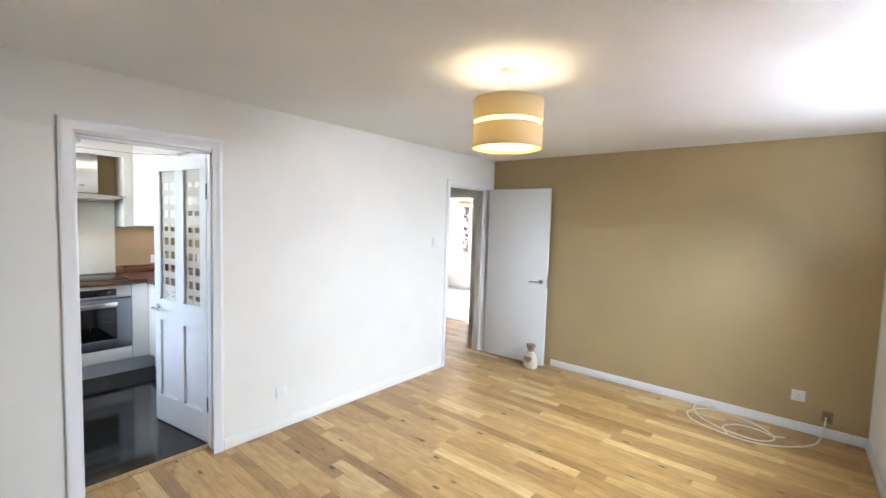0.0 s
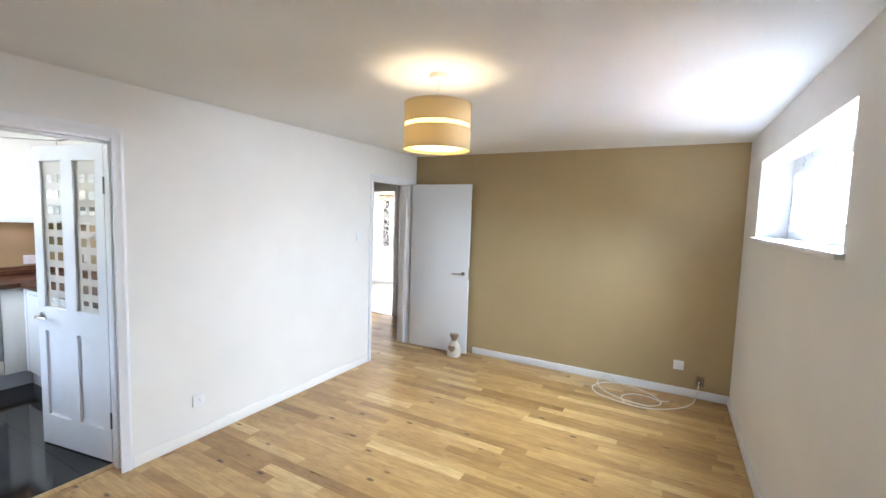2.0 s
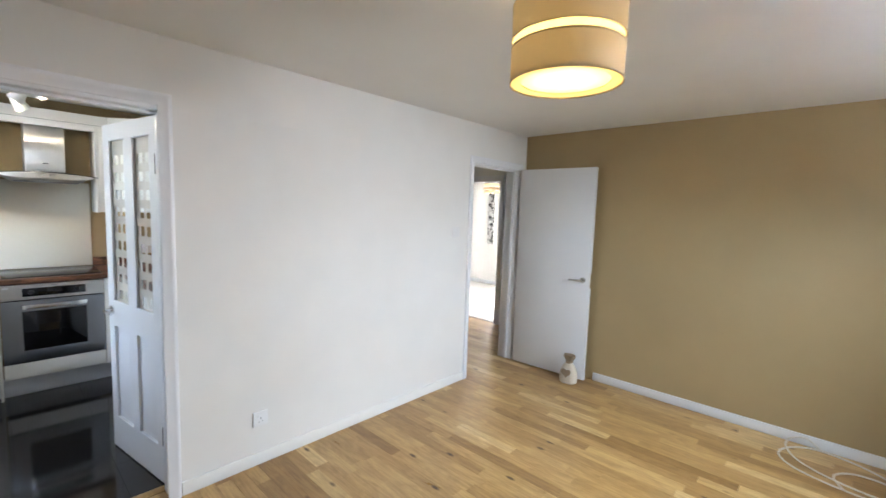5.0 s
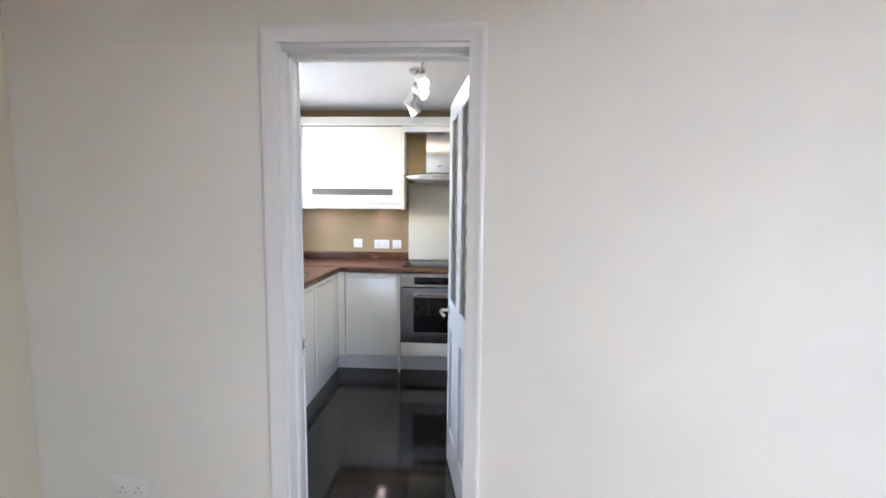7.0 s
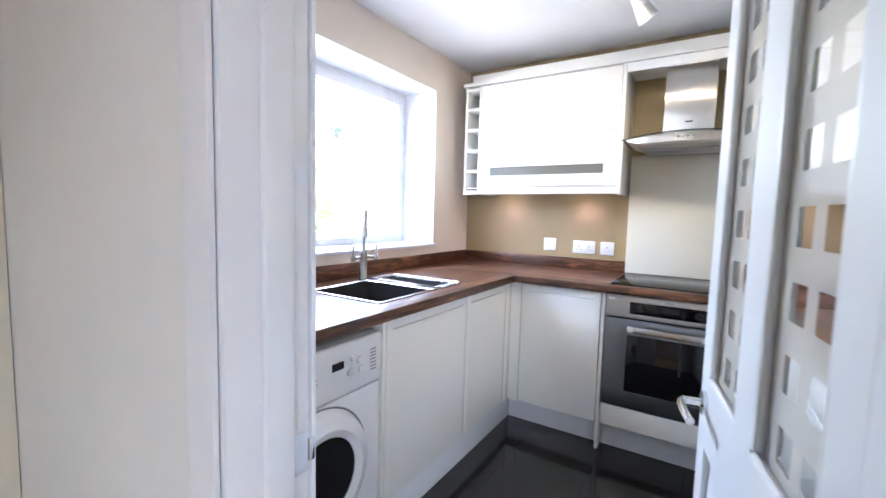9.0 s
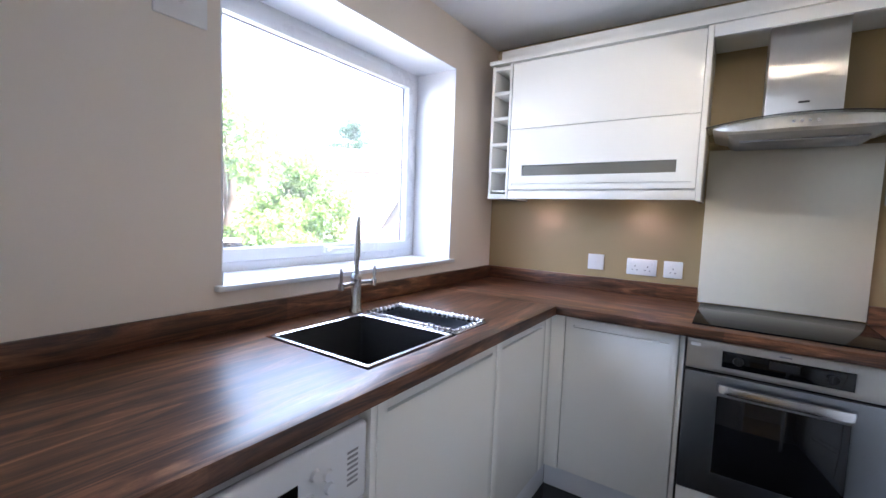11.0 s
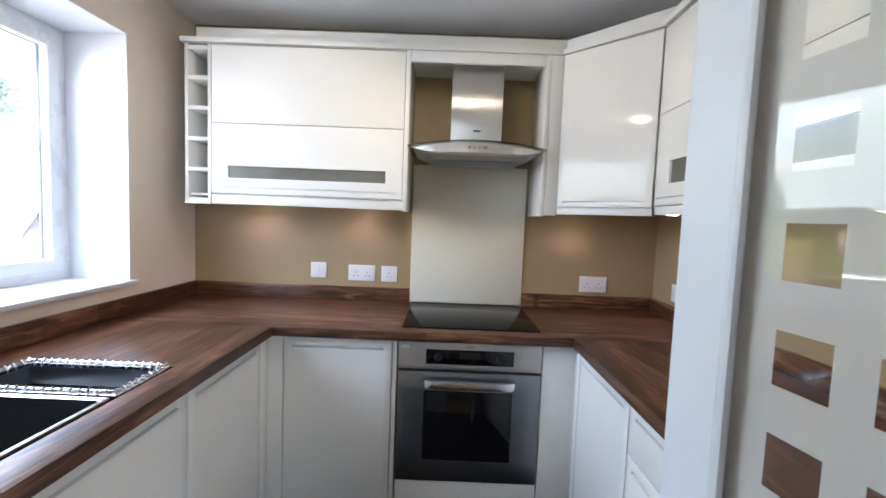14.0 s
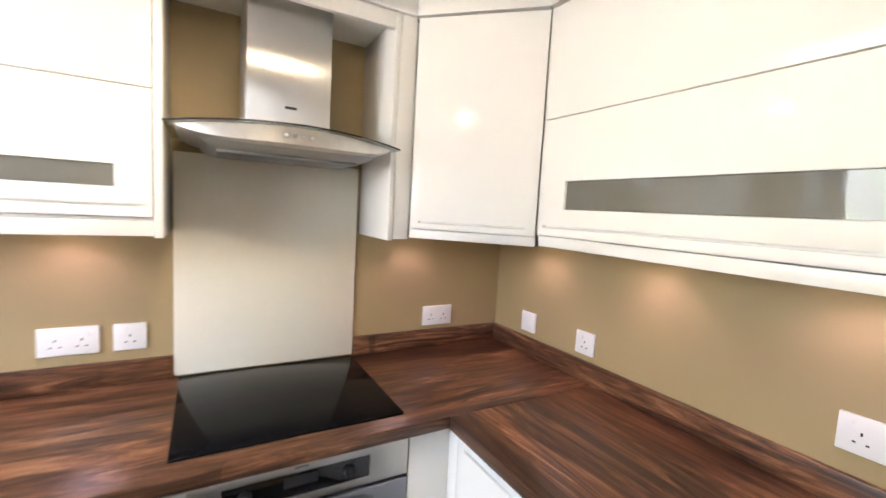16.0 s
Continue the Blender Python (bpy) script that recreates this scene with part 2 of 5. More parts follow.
M_WALL = paint("wall_paint_white", (0.80, 0.79, 0.765), 0.75)
M_OLIVE = paint("wall_paint_olive", (0.425, 0.32, 0.165), 0.6, 0.04)
M_GOLD = paint("wall_paint_gold", (0.37, 0.28, 0.145), 0.5, 0.04)
M_BEIGE = paint("wall_paint_beige", (0.70, 0.67, 0.57), 0.7)
M_CREAM = paint("wall_paint_cream", (0.80, 0.715, 0.625), 0.7)
M_CEIL = paint("ceiling_paint", (0.82, 0.82, 0.81), 0.85, 0.02)
M_TRIM = paint("trim_gloss_white", (0.80, 0.81, 0.84), 0.3, 0.02, 60, 0.0004)
M_DOOR = paint("door_paint_white", (0.79, 0.80, 0.82), 0.33, 0.02, 70, 0.0005)
M_UNIT = paint("cabinet_gloss_ivory", (0.83, 0.815, 0.77), 0.15, 0.01, 8, 0.0, 0.4)
unit_node = M_UNIT.node_tree.nodes["Principled BSDF"]
unit_node.inputs["Specular IOR Level"].default_value = 0.12
unit_node.inputs["Coat IOR"].default_value = 1.4
unit_node.inputs["Coat Weight"].default_value = 0.4
unit_node.inputs["Coat Roughness"].default_value = 0.03
M_CARC = paint("cabinet_carcass_white", (0.80, 0.79, 0.76), 0.4, 0.02)
M_RACK = paint("rack_back_painted_shade", (0.60, 0.57, 0.62), 0.5, 0.03)
M_PLINTH = paint("plinth_white", (0.74, 0.75, 0.78), 0.25, 0.02)
M_APPL = paint("appliance_white_enamel", (0.80, 0.81, 0.84), 0.22, 0.01, 10, 0.0)
M_WALX = walnut("walnut_along_x", True)
M_WALY = walnut("walnut_along_y", False)
M_OAK = oak("oak_stave")
M_OAKI = oak("oak_stave_joined", True)
M_GROUT = plain("floor_joint_dark", (0.06, 0.04, 0.025), 0.8)
M_STEEL = metal("brushed_steel", (0.62, 0.60, 0.57), 0.33, (90, 90, 1.5))
M_STEELD = metal("brushed_steel_dark", (0.36, 0.37, 0.39), 0.3, (2, 2, 90))
M_SINK = plain("dark_sink_steel", (0.045, 0.045, 0.048), 0.38, 0.4)
M_RIM = metal("sink_rim_steel", (0.80, 0.80, 0.81), 0.22)
M_VISOR = metal("satin_visor_steel", (0.70, 0.68, 0.65), 0.34)
M_HOUSE = metal("grey_housing_steel", (0.50, 0.50, 0.50), 0.42)
M_PANE = plain("far_window_pane", (0.20, 0.23, 0.26), 0.1)
M_CHROME = metal("chrome", (0.82, 0.82, 0.83), 0.08)
M_NICKEL = metal("satin_nickel", (0.58, 0.57, 0.55), 0.25)
M_BLACK = plain("black_glass", (0.006, 0.006, 0.007), 0.04)
M_HOB = plain("black_ceramic_glass", (0.006, 0.006, 0.007), 0.09)
M_HOB.node_tree.nodes["Principled BSDF"].inputs["Specular IOR Level"].default_value = 0.1
M_DARK = plain("dark_plastic", (0.02, 0.02, 0.022), 0.35)
M_SPLASH = plain("cream_back_painted_glass", (0.80, 0.76, 0.635), 0.12, 0.0, 0.02)
M_PLAST = plain("white_plastic", (0.80, 0.80, 0.80), 0.3, 0.0, 0.03)
M_GREY = plain("grey_print", (0.28, 0.28, 0.3), 0.5)
M_UPVC = paint("white_upvc", (0.80, 0.82, 0.85), 0.28, 0.02, 20, 0.0)
# a little glare over the outside view is mixed into this pane
M_GLASS = glass("window_glass", haze=0.02)
M_CLEAR = glass("clear_door_glass", (0.93, 0.96, 0.95))
M_HOODG = glass("smoked_canopy_glass", (0.80, 0.84, 0.82))
M_FROST = frosted("etched_glass")
M_STRIP = frosted("obscure_strip_glass", (0.30, 0.29, 0.25), 0.1)
M_SHADE = cloth("shade_linen", (0.66, 0.58, 0.40), 0.38)
M_BAND = cloth("shade_band", (0.97, 0.88, 0.60), 0.85)
M_DIFF = cloth("shade_diffuser", (0.95, 0.86, 0.68), 0.85)
M_LAMP = glow("lamp_face", (1.0, 0.84, 0.6), 3)
M_PUCK = glow("under_cabinet_lamp_face", (1.0, 0.80, 0.66), 1.0)
M_CARPET = paint("carpet_grey", (0.52, 0.50, 0.47), 0.95, 0.08, 400, 0.004)
M_CABLE = plain("white_cable_sheath", (0.74, 0.71, 0.66), 0.4)
M_CANVAS = cloth("cream_canvas", (0.66, 0.58, 0.47), 0.0, 500)
M_HESS = cloth("brown_hessian", (0.30, 0.22, 0.14), 0.0, 500)
M_BRASS = metal("dull_hinge_steel", (0.17, 0.165, 0.16), 0.4)


def tile_mat():
    m, nt, b = mat("black_polished_tile")
    v = coords(nt)
    n = noise_tex(nt, v, 14, 5)
    oi = nt.nodes.new("ShaderNodeObjectInfo")
    c = mix_rgb(nt, 0.5, ramp(nt, n, [(0.3, (0.010, 0.010, 0.012)), (0.7, (0.022, 0.021, 0.022))]), ramp(nt, oi.outputs["Random"], [(0, (0.010, 0.010, 0.011)), (1, (0.020, 0.019, 0.020))]))
    nt.links.new(c, b.inputs["Base Color"])
    rough_range(nt, b, noise_tex(nt, v, 5, 4), 0.05, 0.13)
    return m


M_TILE = tile_mat()

# mesh helpers


def bx(x0, x1, y0, y1, z0, z1, r=0.0, seg=2):
    bm = bmesh.new()
    vs = [bm.verts.new((x, y, z)) for x in (x0, x1) for y in (y0, y1) for z in (z0, z1)]
    for f in ((0, 1, 3, 2), (4, 6, 7, 5), (0, 4, 5, 1), (2, 3, 7, 6), (0, 2, 6, 4), (1, 5, 7, 3)):
        bm.faces.new([vs[i] for i in f])
    bmesh.ops.recalc_face_normals(bm, faces=bm.faces)
    if r:
        bmesh.ops.bevel(bm, geom=bm.edges[:], offset=r, segments=seg, profile=0.5, affect="EDGES")
    return bm


def join(*bms):
    out = bmesh.new()
    for b in bms:
        me = bpy.data.meshes.new("tmp")
        b.to_mesh(me)
        b.free()
        out.from_mesh(me)
        bpy.data.meshes.remove(me)
    return out


def moved(bm, m):
    bmesh.ops.transform(bm, matrix=m, verts=bm.verts[:])
    return bm


def rings(loops, close=True, cap=True):
    """Skin a list of equal rings of points."""
    bm = bmesh.new()
    rows = [[bm.verts.new(p) for p in lp] for lp in loops]
    n = len(rows[0])
    for a, b in zip(rows, rows[1:]):
        for i in range(n if close else n - 1):
            j = (i + 1) % n
            bm.faces.new((a[i], a[j], b[j], b[i]))
    if cap and close:
        bm.faces.new(rows[0][::-1])
        bm.faces.new(rows[-1])
    bmesh.ops.recalc_face_normals(bm, faces=bm.faces)
    return bm


def lathe(profile, centre=(0, 0, 0), seg=32, cap=True):
    """Turn a list of (radius, height) about the z axis."""
    cx, cy, cz = centre
    return rings([[(cx + r * math.cos(2 * math.pi * i / seg), cy + r * math.sin(2 * math.pi * i / seg), cz + h) for i in range(seg)] for r, h in profile], True, cap)


def rod(p0, p1, r0, r1=None, seg=16):
    p0, p1 = Vector(p0), Vector(p1)
    q = (p1 - p0).to_track_quat("Z", "Y").to_matrix().to_4x4()
    return moved(lathe([(r0, 0), (r0 if r1 is None else r1, (p1 - p0).length)], seg=seg), Matrix.Translation(p0) @ q)


def tube(pts, r, seg=10):
    pts = [Vector(p) for p in pts]
    loops, up = [], Vector((0.31, 0.17, 0.94))
    for i, p in enumerate(pts):
        d = (pts[min(i + 1, len(pts) - 1)] - pts[max(i - 1, 0)]).normalized()
        a = d.cross(up).normalized()
        c = a.cross(d).normalized()
        up = c
        rr = r[i] if isinstance(r, (list, tuple)) else r
        loops.append([p + a * rr * math.cos(2 * math.pi * k / seg) + c * rr * math.sin(2 * math.pi * k / seg) for k in range(seg)])
    return rings(loops)


def prism(outline, z0, z1):
    return rings([[(x, y, z0) for x, y in outline], [(x, y, z1) for x, y in outline]])


def smooth_path(pts, n=8):
    pts = [Vector(p) for p in pts]
    out = []
    for i in range(len(pts) - 1):
        a, b, c, d = pts[max(i - 1, 0)], pts[i], pts[i + 1], pts[min(i + 2, len(pts) - 1)]
        for k in range(n):
            t = k / n
            out.append(0.5 * ((2 * b) + (c - a) * t + (2 * a - 5 * b + 4 * c - d) * t * t + (3 * b - a - 3 * c + d) * t ** 3))
    return out + [pts[-1]]


ROOTS = {}


def thing(name, label, category, m=None, at=None, group="", kind=""):
    """An Empty at the base of a thing. With m its parts are given in its own axes, with at in the world's."""
    ob = new(name)
    ob.empty_display_size = 0.05
    ob.matrix_basis = m if m is not None else Matrix.Translation(at)
    ROOTS[ob.name] = Matrix.Identity(4) if m is not None else Matrix.Translation(at).inverted()
    return tagged(ob, label, category, group, kind)


def mesh_of(name, bm, material, angle=40):
    me = bpy.data.meshes.new(name)
    bm.to_mesh(me)
    bm.free()
    for mm in (material if isinstance(material, (list, tuple)) else [material]):
        me.materials.append(mm)
    me.shade_smooth()
    me.set_sharp_from_angle(angle=radians(angle))
    return me


def part(name, bm, material, parent, label=""):
    shift = ROOTS.get(parent.name, Matrix.Identity(4))
    moved(bm, shift)
    ob = new(name, mesh_of(name, bm, material))
    ob.parent = parent
    ROOTS[ob.name] = shift
    return tagged(ob, label) if label else ob


def solid(name, bm, material, label, category, group="", kind=""):
    return tagged(new(name, mesh_of(name, bm, material)), label, category, group, kind)


def slab(u0, u1, z0, z1, d, holes=(), back=0.006):
    """A flat front in its own axes: u wide, z high, thickness d towards -y, with slots or openings cut from its face. Back layer unless back is 0."""
    us = sorted({u0, u1, *[h[0] for h in holes], *[h[1] for h in holes]})
    zs = sorted({z0, z1, *[h[2] for h in holes], *[h[3] for h in holes]})
    bm = bmesh.new()
    for a, b in zip(us, us[1:]):
        for c, e in zip(zs, zs[1:]):
            mu, mz = (a + b) / 2, (c + e) / 2
            if any(h[0] < mu < h[1] and h[2] < mz < h[3] for h in holes):
                continue
            vs = [bm.verts.new(p) for p in ((a, -d, c), (b, -d, c), (b, -d, e), (a, -d, e))]
            bm.faces.new(vs)
    bmesh.ops.remove_doubles(bm, verts=bm.verts[:], dist=1e-5)
    geo = bmesh.ops.extrude_face_region(bm, geom=bm.faces[:])
    bmesh.ops.translate(bm, vec=(0, d - back, 0), verts=[v for v in geo["geom"] if isinstance(v, bmesh.types.BMVert)])
    bmesh.ops.recalc_face_normals(bm, faces=bm.faces)
    edges = [e for e in bm.edges if len(e.link_faces) == 2 and e.calc_face_angle(0) > 1.0 and all(v.co.y < -d + 1e-4 for v in e.verts)]
    bmesh.ops.bevel(bm, geom=edges, offset=0.0015, segments=2, profile=0.5, affect="EDGES")
    if back:
        bm = join(bm, bx(u0 + 0.001, u1 - 0.001, -back, 0, z0 + 0.001, z1 - 0.001))
    return bm


def facing(x, y, deg):
    """Axes of a front whose face looks along -y turned by deg, set at x, y."""
    return pose(x, y, 0, 0, 0, deg)

# the setting
XW, XK, XE, YN, YS, HL, HK = -2.64, -2.79, 0.71, 4.29, -0.59, 2.303, 2.352
KX, KY0, KY1 = -5.236, -0.655, 1.85


def struct(name, bm, material, label, category):
    return solid(name, bm, material, label, category, kind="structure")


def wall_x(x0, x1, y0, y1, z1, holes):
    """A wall along y with openings (ya, yb, za, zb) through it."""
    return moved(slab(y0, y1, 0, z1, x1 - x0, holes, 0), pose(x0, 0, 0, 0, 0, 90))


def wall_y(y0, y1, x0, x1, z1, holes):
    return moved(slab(x0, x1, 0, z1, y1 - y0, holes, 0), pose(0, y1, 0))


KD = (0.396, 1.117, 0, 1.985)
LD = (3.43, 4.19, 0, 1.975)
struct("wall_between_lounge_and_kitchen", wall_x(XK, XW, -0.9, 5.25, 2.5, [KD, LD]), M_WALL, "off-white painted wall between lounge and kitchen", "wall")
struct("wall_lounge_north", bx(XW + 0.002, 1.1, YN, YN + 0.12, 0, 2.5), M_OLIVE, "olive painted feature wall of the lounge", "wall")
struct("wall_lounge_south", bx(XW + 0.002, 1.1, YS - 0.12, YS, 0, 2.5), M_BEIGE, "beige painted end wall of the lounge", "wall")
LW = (1.88, 3.71, 1.51, 2.07)
struct("wall_lounge_east", wall_x(XE, XE + 0.3, YS - 0.1, YN + 0.1, 2.5, [LW]), M_WALL, "off-white painted outer wall with a high window", "wall")
struct("ceiling_lounge", bx(XW - 0.02, XE + 0.02, YS - 0.02, YN + 0.02, HL, HL + 0.1), M_CEIL, "white painted lounge ceiling", "ceiling")
struct("wall_kitchen_west", bx(KX - 0.12, KX, KY0 - 0.3, KY1 + 0.1, 0, 2.5), M_GOLD, "gold-olive painted kitchen wall behind the hob", "wall")
struct("wall_kitchen_north", bx(KX + 0.002, XK - 0.002, KY1, KY1 + 0.1, 0, 2.5), M_GOLD, "gold-olive painted kitchen side wall", "wall")
KW = (-4.76, -3.48, 1.06, 2.105)
struct("wall_kitchen_south", wall_y(KY0 - 0.34, KY0, KX - 0.1, XK + 0.14, 2.5, [KW]), M_CREAM, "cream painted outer wall with the kitchen window", "wall")
struct("ceiling_kitchen", bx(KX - 0.02, XK + 0.01, KY0 - 0.02, KY1 + 0.02, HK, HK + 0.1), M_CEIL, "white painted kitchen ceiling", "ceiling")

# hall and bedroom beyond the lounge door
struct("wall_hall_south", bx(-5.6, XK - 0.002, 2.6, 2.7, 0, 2.5), M_WALL, "white hall wall", "wall")
struct("wall_hall_west", bx(-5.7, -5.6, 2.6, 5.2, 0, 2.5), M_WALL, "white hall wall", "wall")
BD = (-4.32, -3.56, 0, 1.97)
struct("wall_bedroom_door_side", wall_y(5.2, 5.3, -7.4, -2.5, 2.5, [BD]), M_WALL, "white wall between hall and bedroom", "wall")
struct("ceiling_hall", bx(-7.5, XK - 0.001, 1.96, 7.9, 2.32, 2.42), M_CEIL, "white hall and bedroom ceiling", "ceiling")
struct("wall_bedroom_east", bx(-3.1, -3.0, 5.3, 7.8, 0, 2.5), M_WALL, "white bedroom wall", "wall")
struct("wall_bedroom_west", bx(-7.4, -7.3, 5.3, 7.8, 0, 2.5), M_WALL, "white bedroom wall", "wall")
BW = (-5.36, -3.7, 0.9, 2.12)
struct("wall_bedroom_north", wall_y(7.7, 7.95, -7.4, -3.0, 2.5, [BW]), M_WALL, "white bedroom wall with a window", "wall")
struct("floor_bedroom", bx(-7.4, -3.0, 5.2, 7.9, -0.08, 0.006), M_CARPET, "pale grey bedroom carpet", "floor")

# skirtings
struct("baseboard_north", bx(-1.80, XE - 0.001, YN - 0.016, YN, 0, 0.075, 0.004), M_TRIM, "white gloss skirting board", "skirting")
struct("baseboard_east", bx(XE - 0.016, XE, YS, YN - 0.017, 0, 0.075, 0.004), M_TRIM, "white gloss skirting board", "skirting")
struct("baseboard_south", bx(XW, XE - 0.017, YS, YS + 0.016, 0, 0.075, 0.004), M_TRIM, "white gloss skirting board", "skirting")
struct("baseboard_west", bx(XW, XW + 0.013, KD[1] + 0.016, LD[0] - 0.042, 0, 0.075, 0.004), M_WALL, "off-white painted skirting board", "skirting")
struct("baseboard_west_corner", bx(XW, XW + 0.013, YS + 0.017, KD[0] - 0.05, 0, 0.075, 0.004), M_WALL, "off-white painted skirting board", "skirting")
struct("baseboard_hall", bx(-3.48, XK, 5.184, 5.2, 0, 0.075, 0.004), M_TRIM, "white gloss skirting board", "skirting")
struct("baseboard_bedroom", bx(-7.3, -3.1, 7.684, 7.7, 0, 0.075, 0.004), M_TRIM, "white gloss skirting board", "skirting")


def architrave(name, x, out, y0, y1, z1, w=0.062, d=0.016):
    """Moulded frame round an opening in a wall along y; out is the side it stands proud of."""
    prof = [(0, 0), (0, 0.5), (0.05, 0.62), (0.62, 0.7), (0.7, 0.95), (0.92, 1.0), (0.98, 0.9), (1, 0.7), (1, 0)]
    loops = []
    for y, z, sy, sz in ((y0, 0, -1, 0), (y0, z1, -1, 1), (y1, z1, 1, 1), (y1, 0, 1, 0)):
        loops.append([(x + out * (p * d + 0.0005), y + sy * q * w, z + sz * q * w) for q, p in prof])
    bms = [rings(loops)]
    return struct(name, join(*bms), M_TRIM, "white gloss moulded door architrave", "architrave")


def lining(name, x0, x1, y0, y1, z1, stop0, stop1, t=0.022):
    bms = [bx(x0, x1, y0, y0 + t, 0, z1, 0.002), bx(x0, x1, y1 - t, y1, 0, z1, 0.002), bx(x0, x1, y0 + t, y1 - t, z1 - t, z1, 0.002)]
    s = 0.012
    bms += [bx(stop0, stop1, y0 + t, y0 + t + s, 0, z1 - t, 0.002), bx(stop0, stop1, y1 - t - s, y1 - t, 0, z1 - t, 0.002), bx(stop0, stop1, y0 + t, y1 - t, z1 - t - s, z1 - t, 0.002)]
    return struct(name, join(*bms), M_TRIM, "white gloss door lining with stop", "door frame")


architrave("trim_kitchen_door_lounge_side", XW, 1, KD[0] + 0.01, KD[1] - 0.045, KD[3] - 0.006, 0.058)
architrave("trim_kitchen_door_kitchen_side", XK, -1, KD[0] + 0.026, KD[1] - 0.006, KD[3] - 0.006, 0.058)
lining("door_frame_kitchen", XK + 0.002, XW - 0.002, KD[0], KD[1], KD[3], XK + 0.04, XK + 0.09)
architrave("trim_lounge_door", XW, 1, LD[0] + 0.012, LD[1] - 0.02, LD[3] - 0.006, 0.05)
lining("door_frame_lounge", XK + 0.002, XW - 0.002, LD[0], LD[1], LD[3], XW - 0.09, XW - 0.045)
architrave("trim_lounge_door_hall_side", XK, -1, LD[0] + 0.012, LD[1] - 0.02, LD[3] - 0.006, 0.05)
# bedroom door frame
struct("door_frame_bedroom", join(bx(BD[0], BD[0] + 0.03, 5.18, 5.32, 0, 1.97), bx(BD[1] - 0.03, BD[1], 5.18, 5.32, 0, 1.97), bx(BD[0], BD[1], 5.181, 5.319, 1.94, 1.97),
       bx(BD[0] - 0.05, BD[0] + 0.01, 5.17, 5.199, 0, 2.02), bx(BD[1] - 0.01, BD[1] + 0.05, 5.17, 5.199, 0, 2.02), bx(BD[0] + 0.01, BD[1] - 0.01, 5.172, 5.199, 1.96, 2.02)), M_TRIM, "white gloss bedroom door frame", "door frame")
struct("threshold_bedroom", bx(BD[0] + 0.03, BD[1] - 0.03, 5.19, 5.22, 0.0, 0.012, 0.003), M_NICKEL, "thin metal carpet threshold strip", "threshold")
struct("threshold_kitchen", bx(XK + 0.0, XK + 0.05, KD[0] + 0.023, KD[1] - 0.023, 0.0, 0.006, 0.002), M_OAK, "oak threshold strip in the kitchen doorway", "threshold")


def window_unit(name, m, w, h, label, sash=True, fw=0.05, sw=0.06):
    """Frame, sash, pane in own axes: x across, z up from the sill, room side -y."""
    win = thing(name, label, "window", m=m, kind="structure")
    part("window_frame", slab(0, w, 0, h, 0.07, [(fw, w - fw, fw, h - fw)], 0), M_UPVC, win)
    if sash:
        s = slab(fw + 0.002, w - fw - 0.002, fw + 0.002, h - fw - 0.002, 0.05, [(fw + sw, w - fw - sw, fw + sw, h - fw - sw)], 0)
        part("sash", moved(s, Matrix.Translation((0, -0.03, 0))), M_UPVC, win)
        part("gasket", moved(slab(fw + sw - 0.004, w - fw - sw + 0.004, fw + sw - 0.004, h - fw - sw + 0.004, 0.01, [(fw + sw + 0.003, w - fw - sw - 0.003, fw + sw + 0.003, h - fw - sw - 0.003)], 0), Matrix.Translation((0, -0.035, 0))), M_GREY, win)
    k = fw + (sw if sash else 0)
    p = part("pane", bx(k - 0.003, w - k + 0.003, -0.035, -0.031, k - 0.003, h - k + 0.003), M_GLASS, win)
    p.visible_shadow = False
    return win


kwin = window_unit("window_kitchen", pose(-3.48, -0.985, 1.062, 0, 0, 180), 1.28, 1.043, "white plastic framed kitchen window above the sink", True, 0.04, 0.052)
hd = part("window_handle", join(bx(0.6, 0.66, -0.098, -0.08, 0.055, 0.085, 0.005), bx(0.61, 0.76, -0.115, -0.098, 0.062, 0.08, 0.006)), M_PLAST, kwin, "white window handle")
lwin = window_unit("window_lounge", pose(0.965, 3.71, 1.51, 0, 0, -90), 1.83, 0.56, "white plastic framed high lounge window")
part("mullion", bx(0.885, 0.945, -0.075, -0.005, 0.05, 0.51, 0.004), M_UPVC, lwin)
window_unit("window_bedroom", pose(BW[0], 7.88, BW[2], 0, 0, 0), BW[1] - BW[0], BW[3] - BW[2], "white plastic framed bedroom window", False)
struct("window_sill_kitchen", bx(-4.782, -3.458, -0.93, -0.63, 1.048, 1.067, 0.005), M_TRIM, "white gloss kitchen window sill board", "window sill")
struct("window_sill_lounge", bx(0.678, 0.93, 1.85, 3.74, 1.488, 1.514, 0.006), M_TRIM, "white gloss lounge window sill board", "window sill")

struct("window_reveal_kitchen", join(bx(-4.7602, -4.755, -0.914, -0.653, 1.066, 2.1), bx(-3.485, -3.4798, -0.914, -0.653, 1.066, 2.1), bx(-4.7602, -3.4798, -0.914, -0.653, 2.1, 2.1052)), M_TRIM, "white painted reveal of the kitchen window", "window reveal")
# floors: base slabs, staves and tiles come last in the file
struct("floor_lounge", bx(-5.65, 1.0, -0.7, 5.2, -0.12, -0.012), M_GROUT, "oak strip flooring base with dark joints", "floor")
floor_lounge = bpy.data.objects["floor_lounge"]

# doors


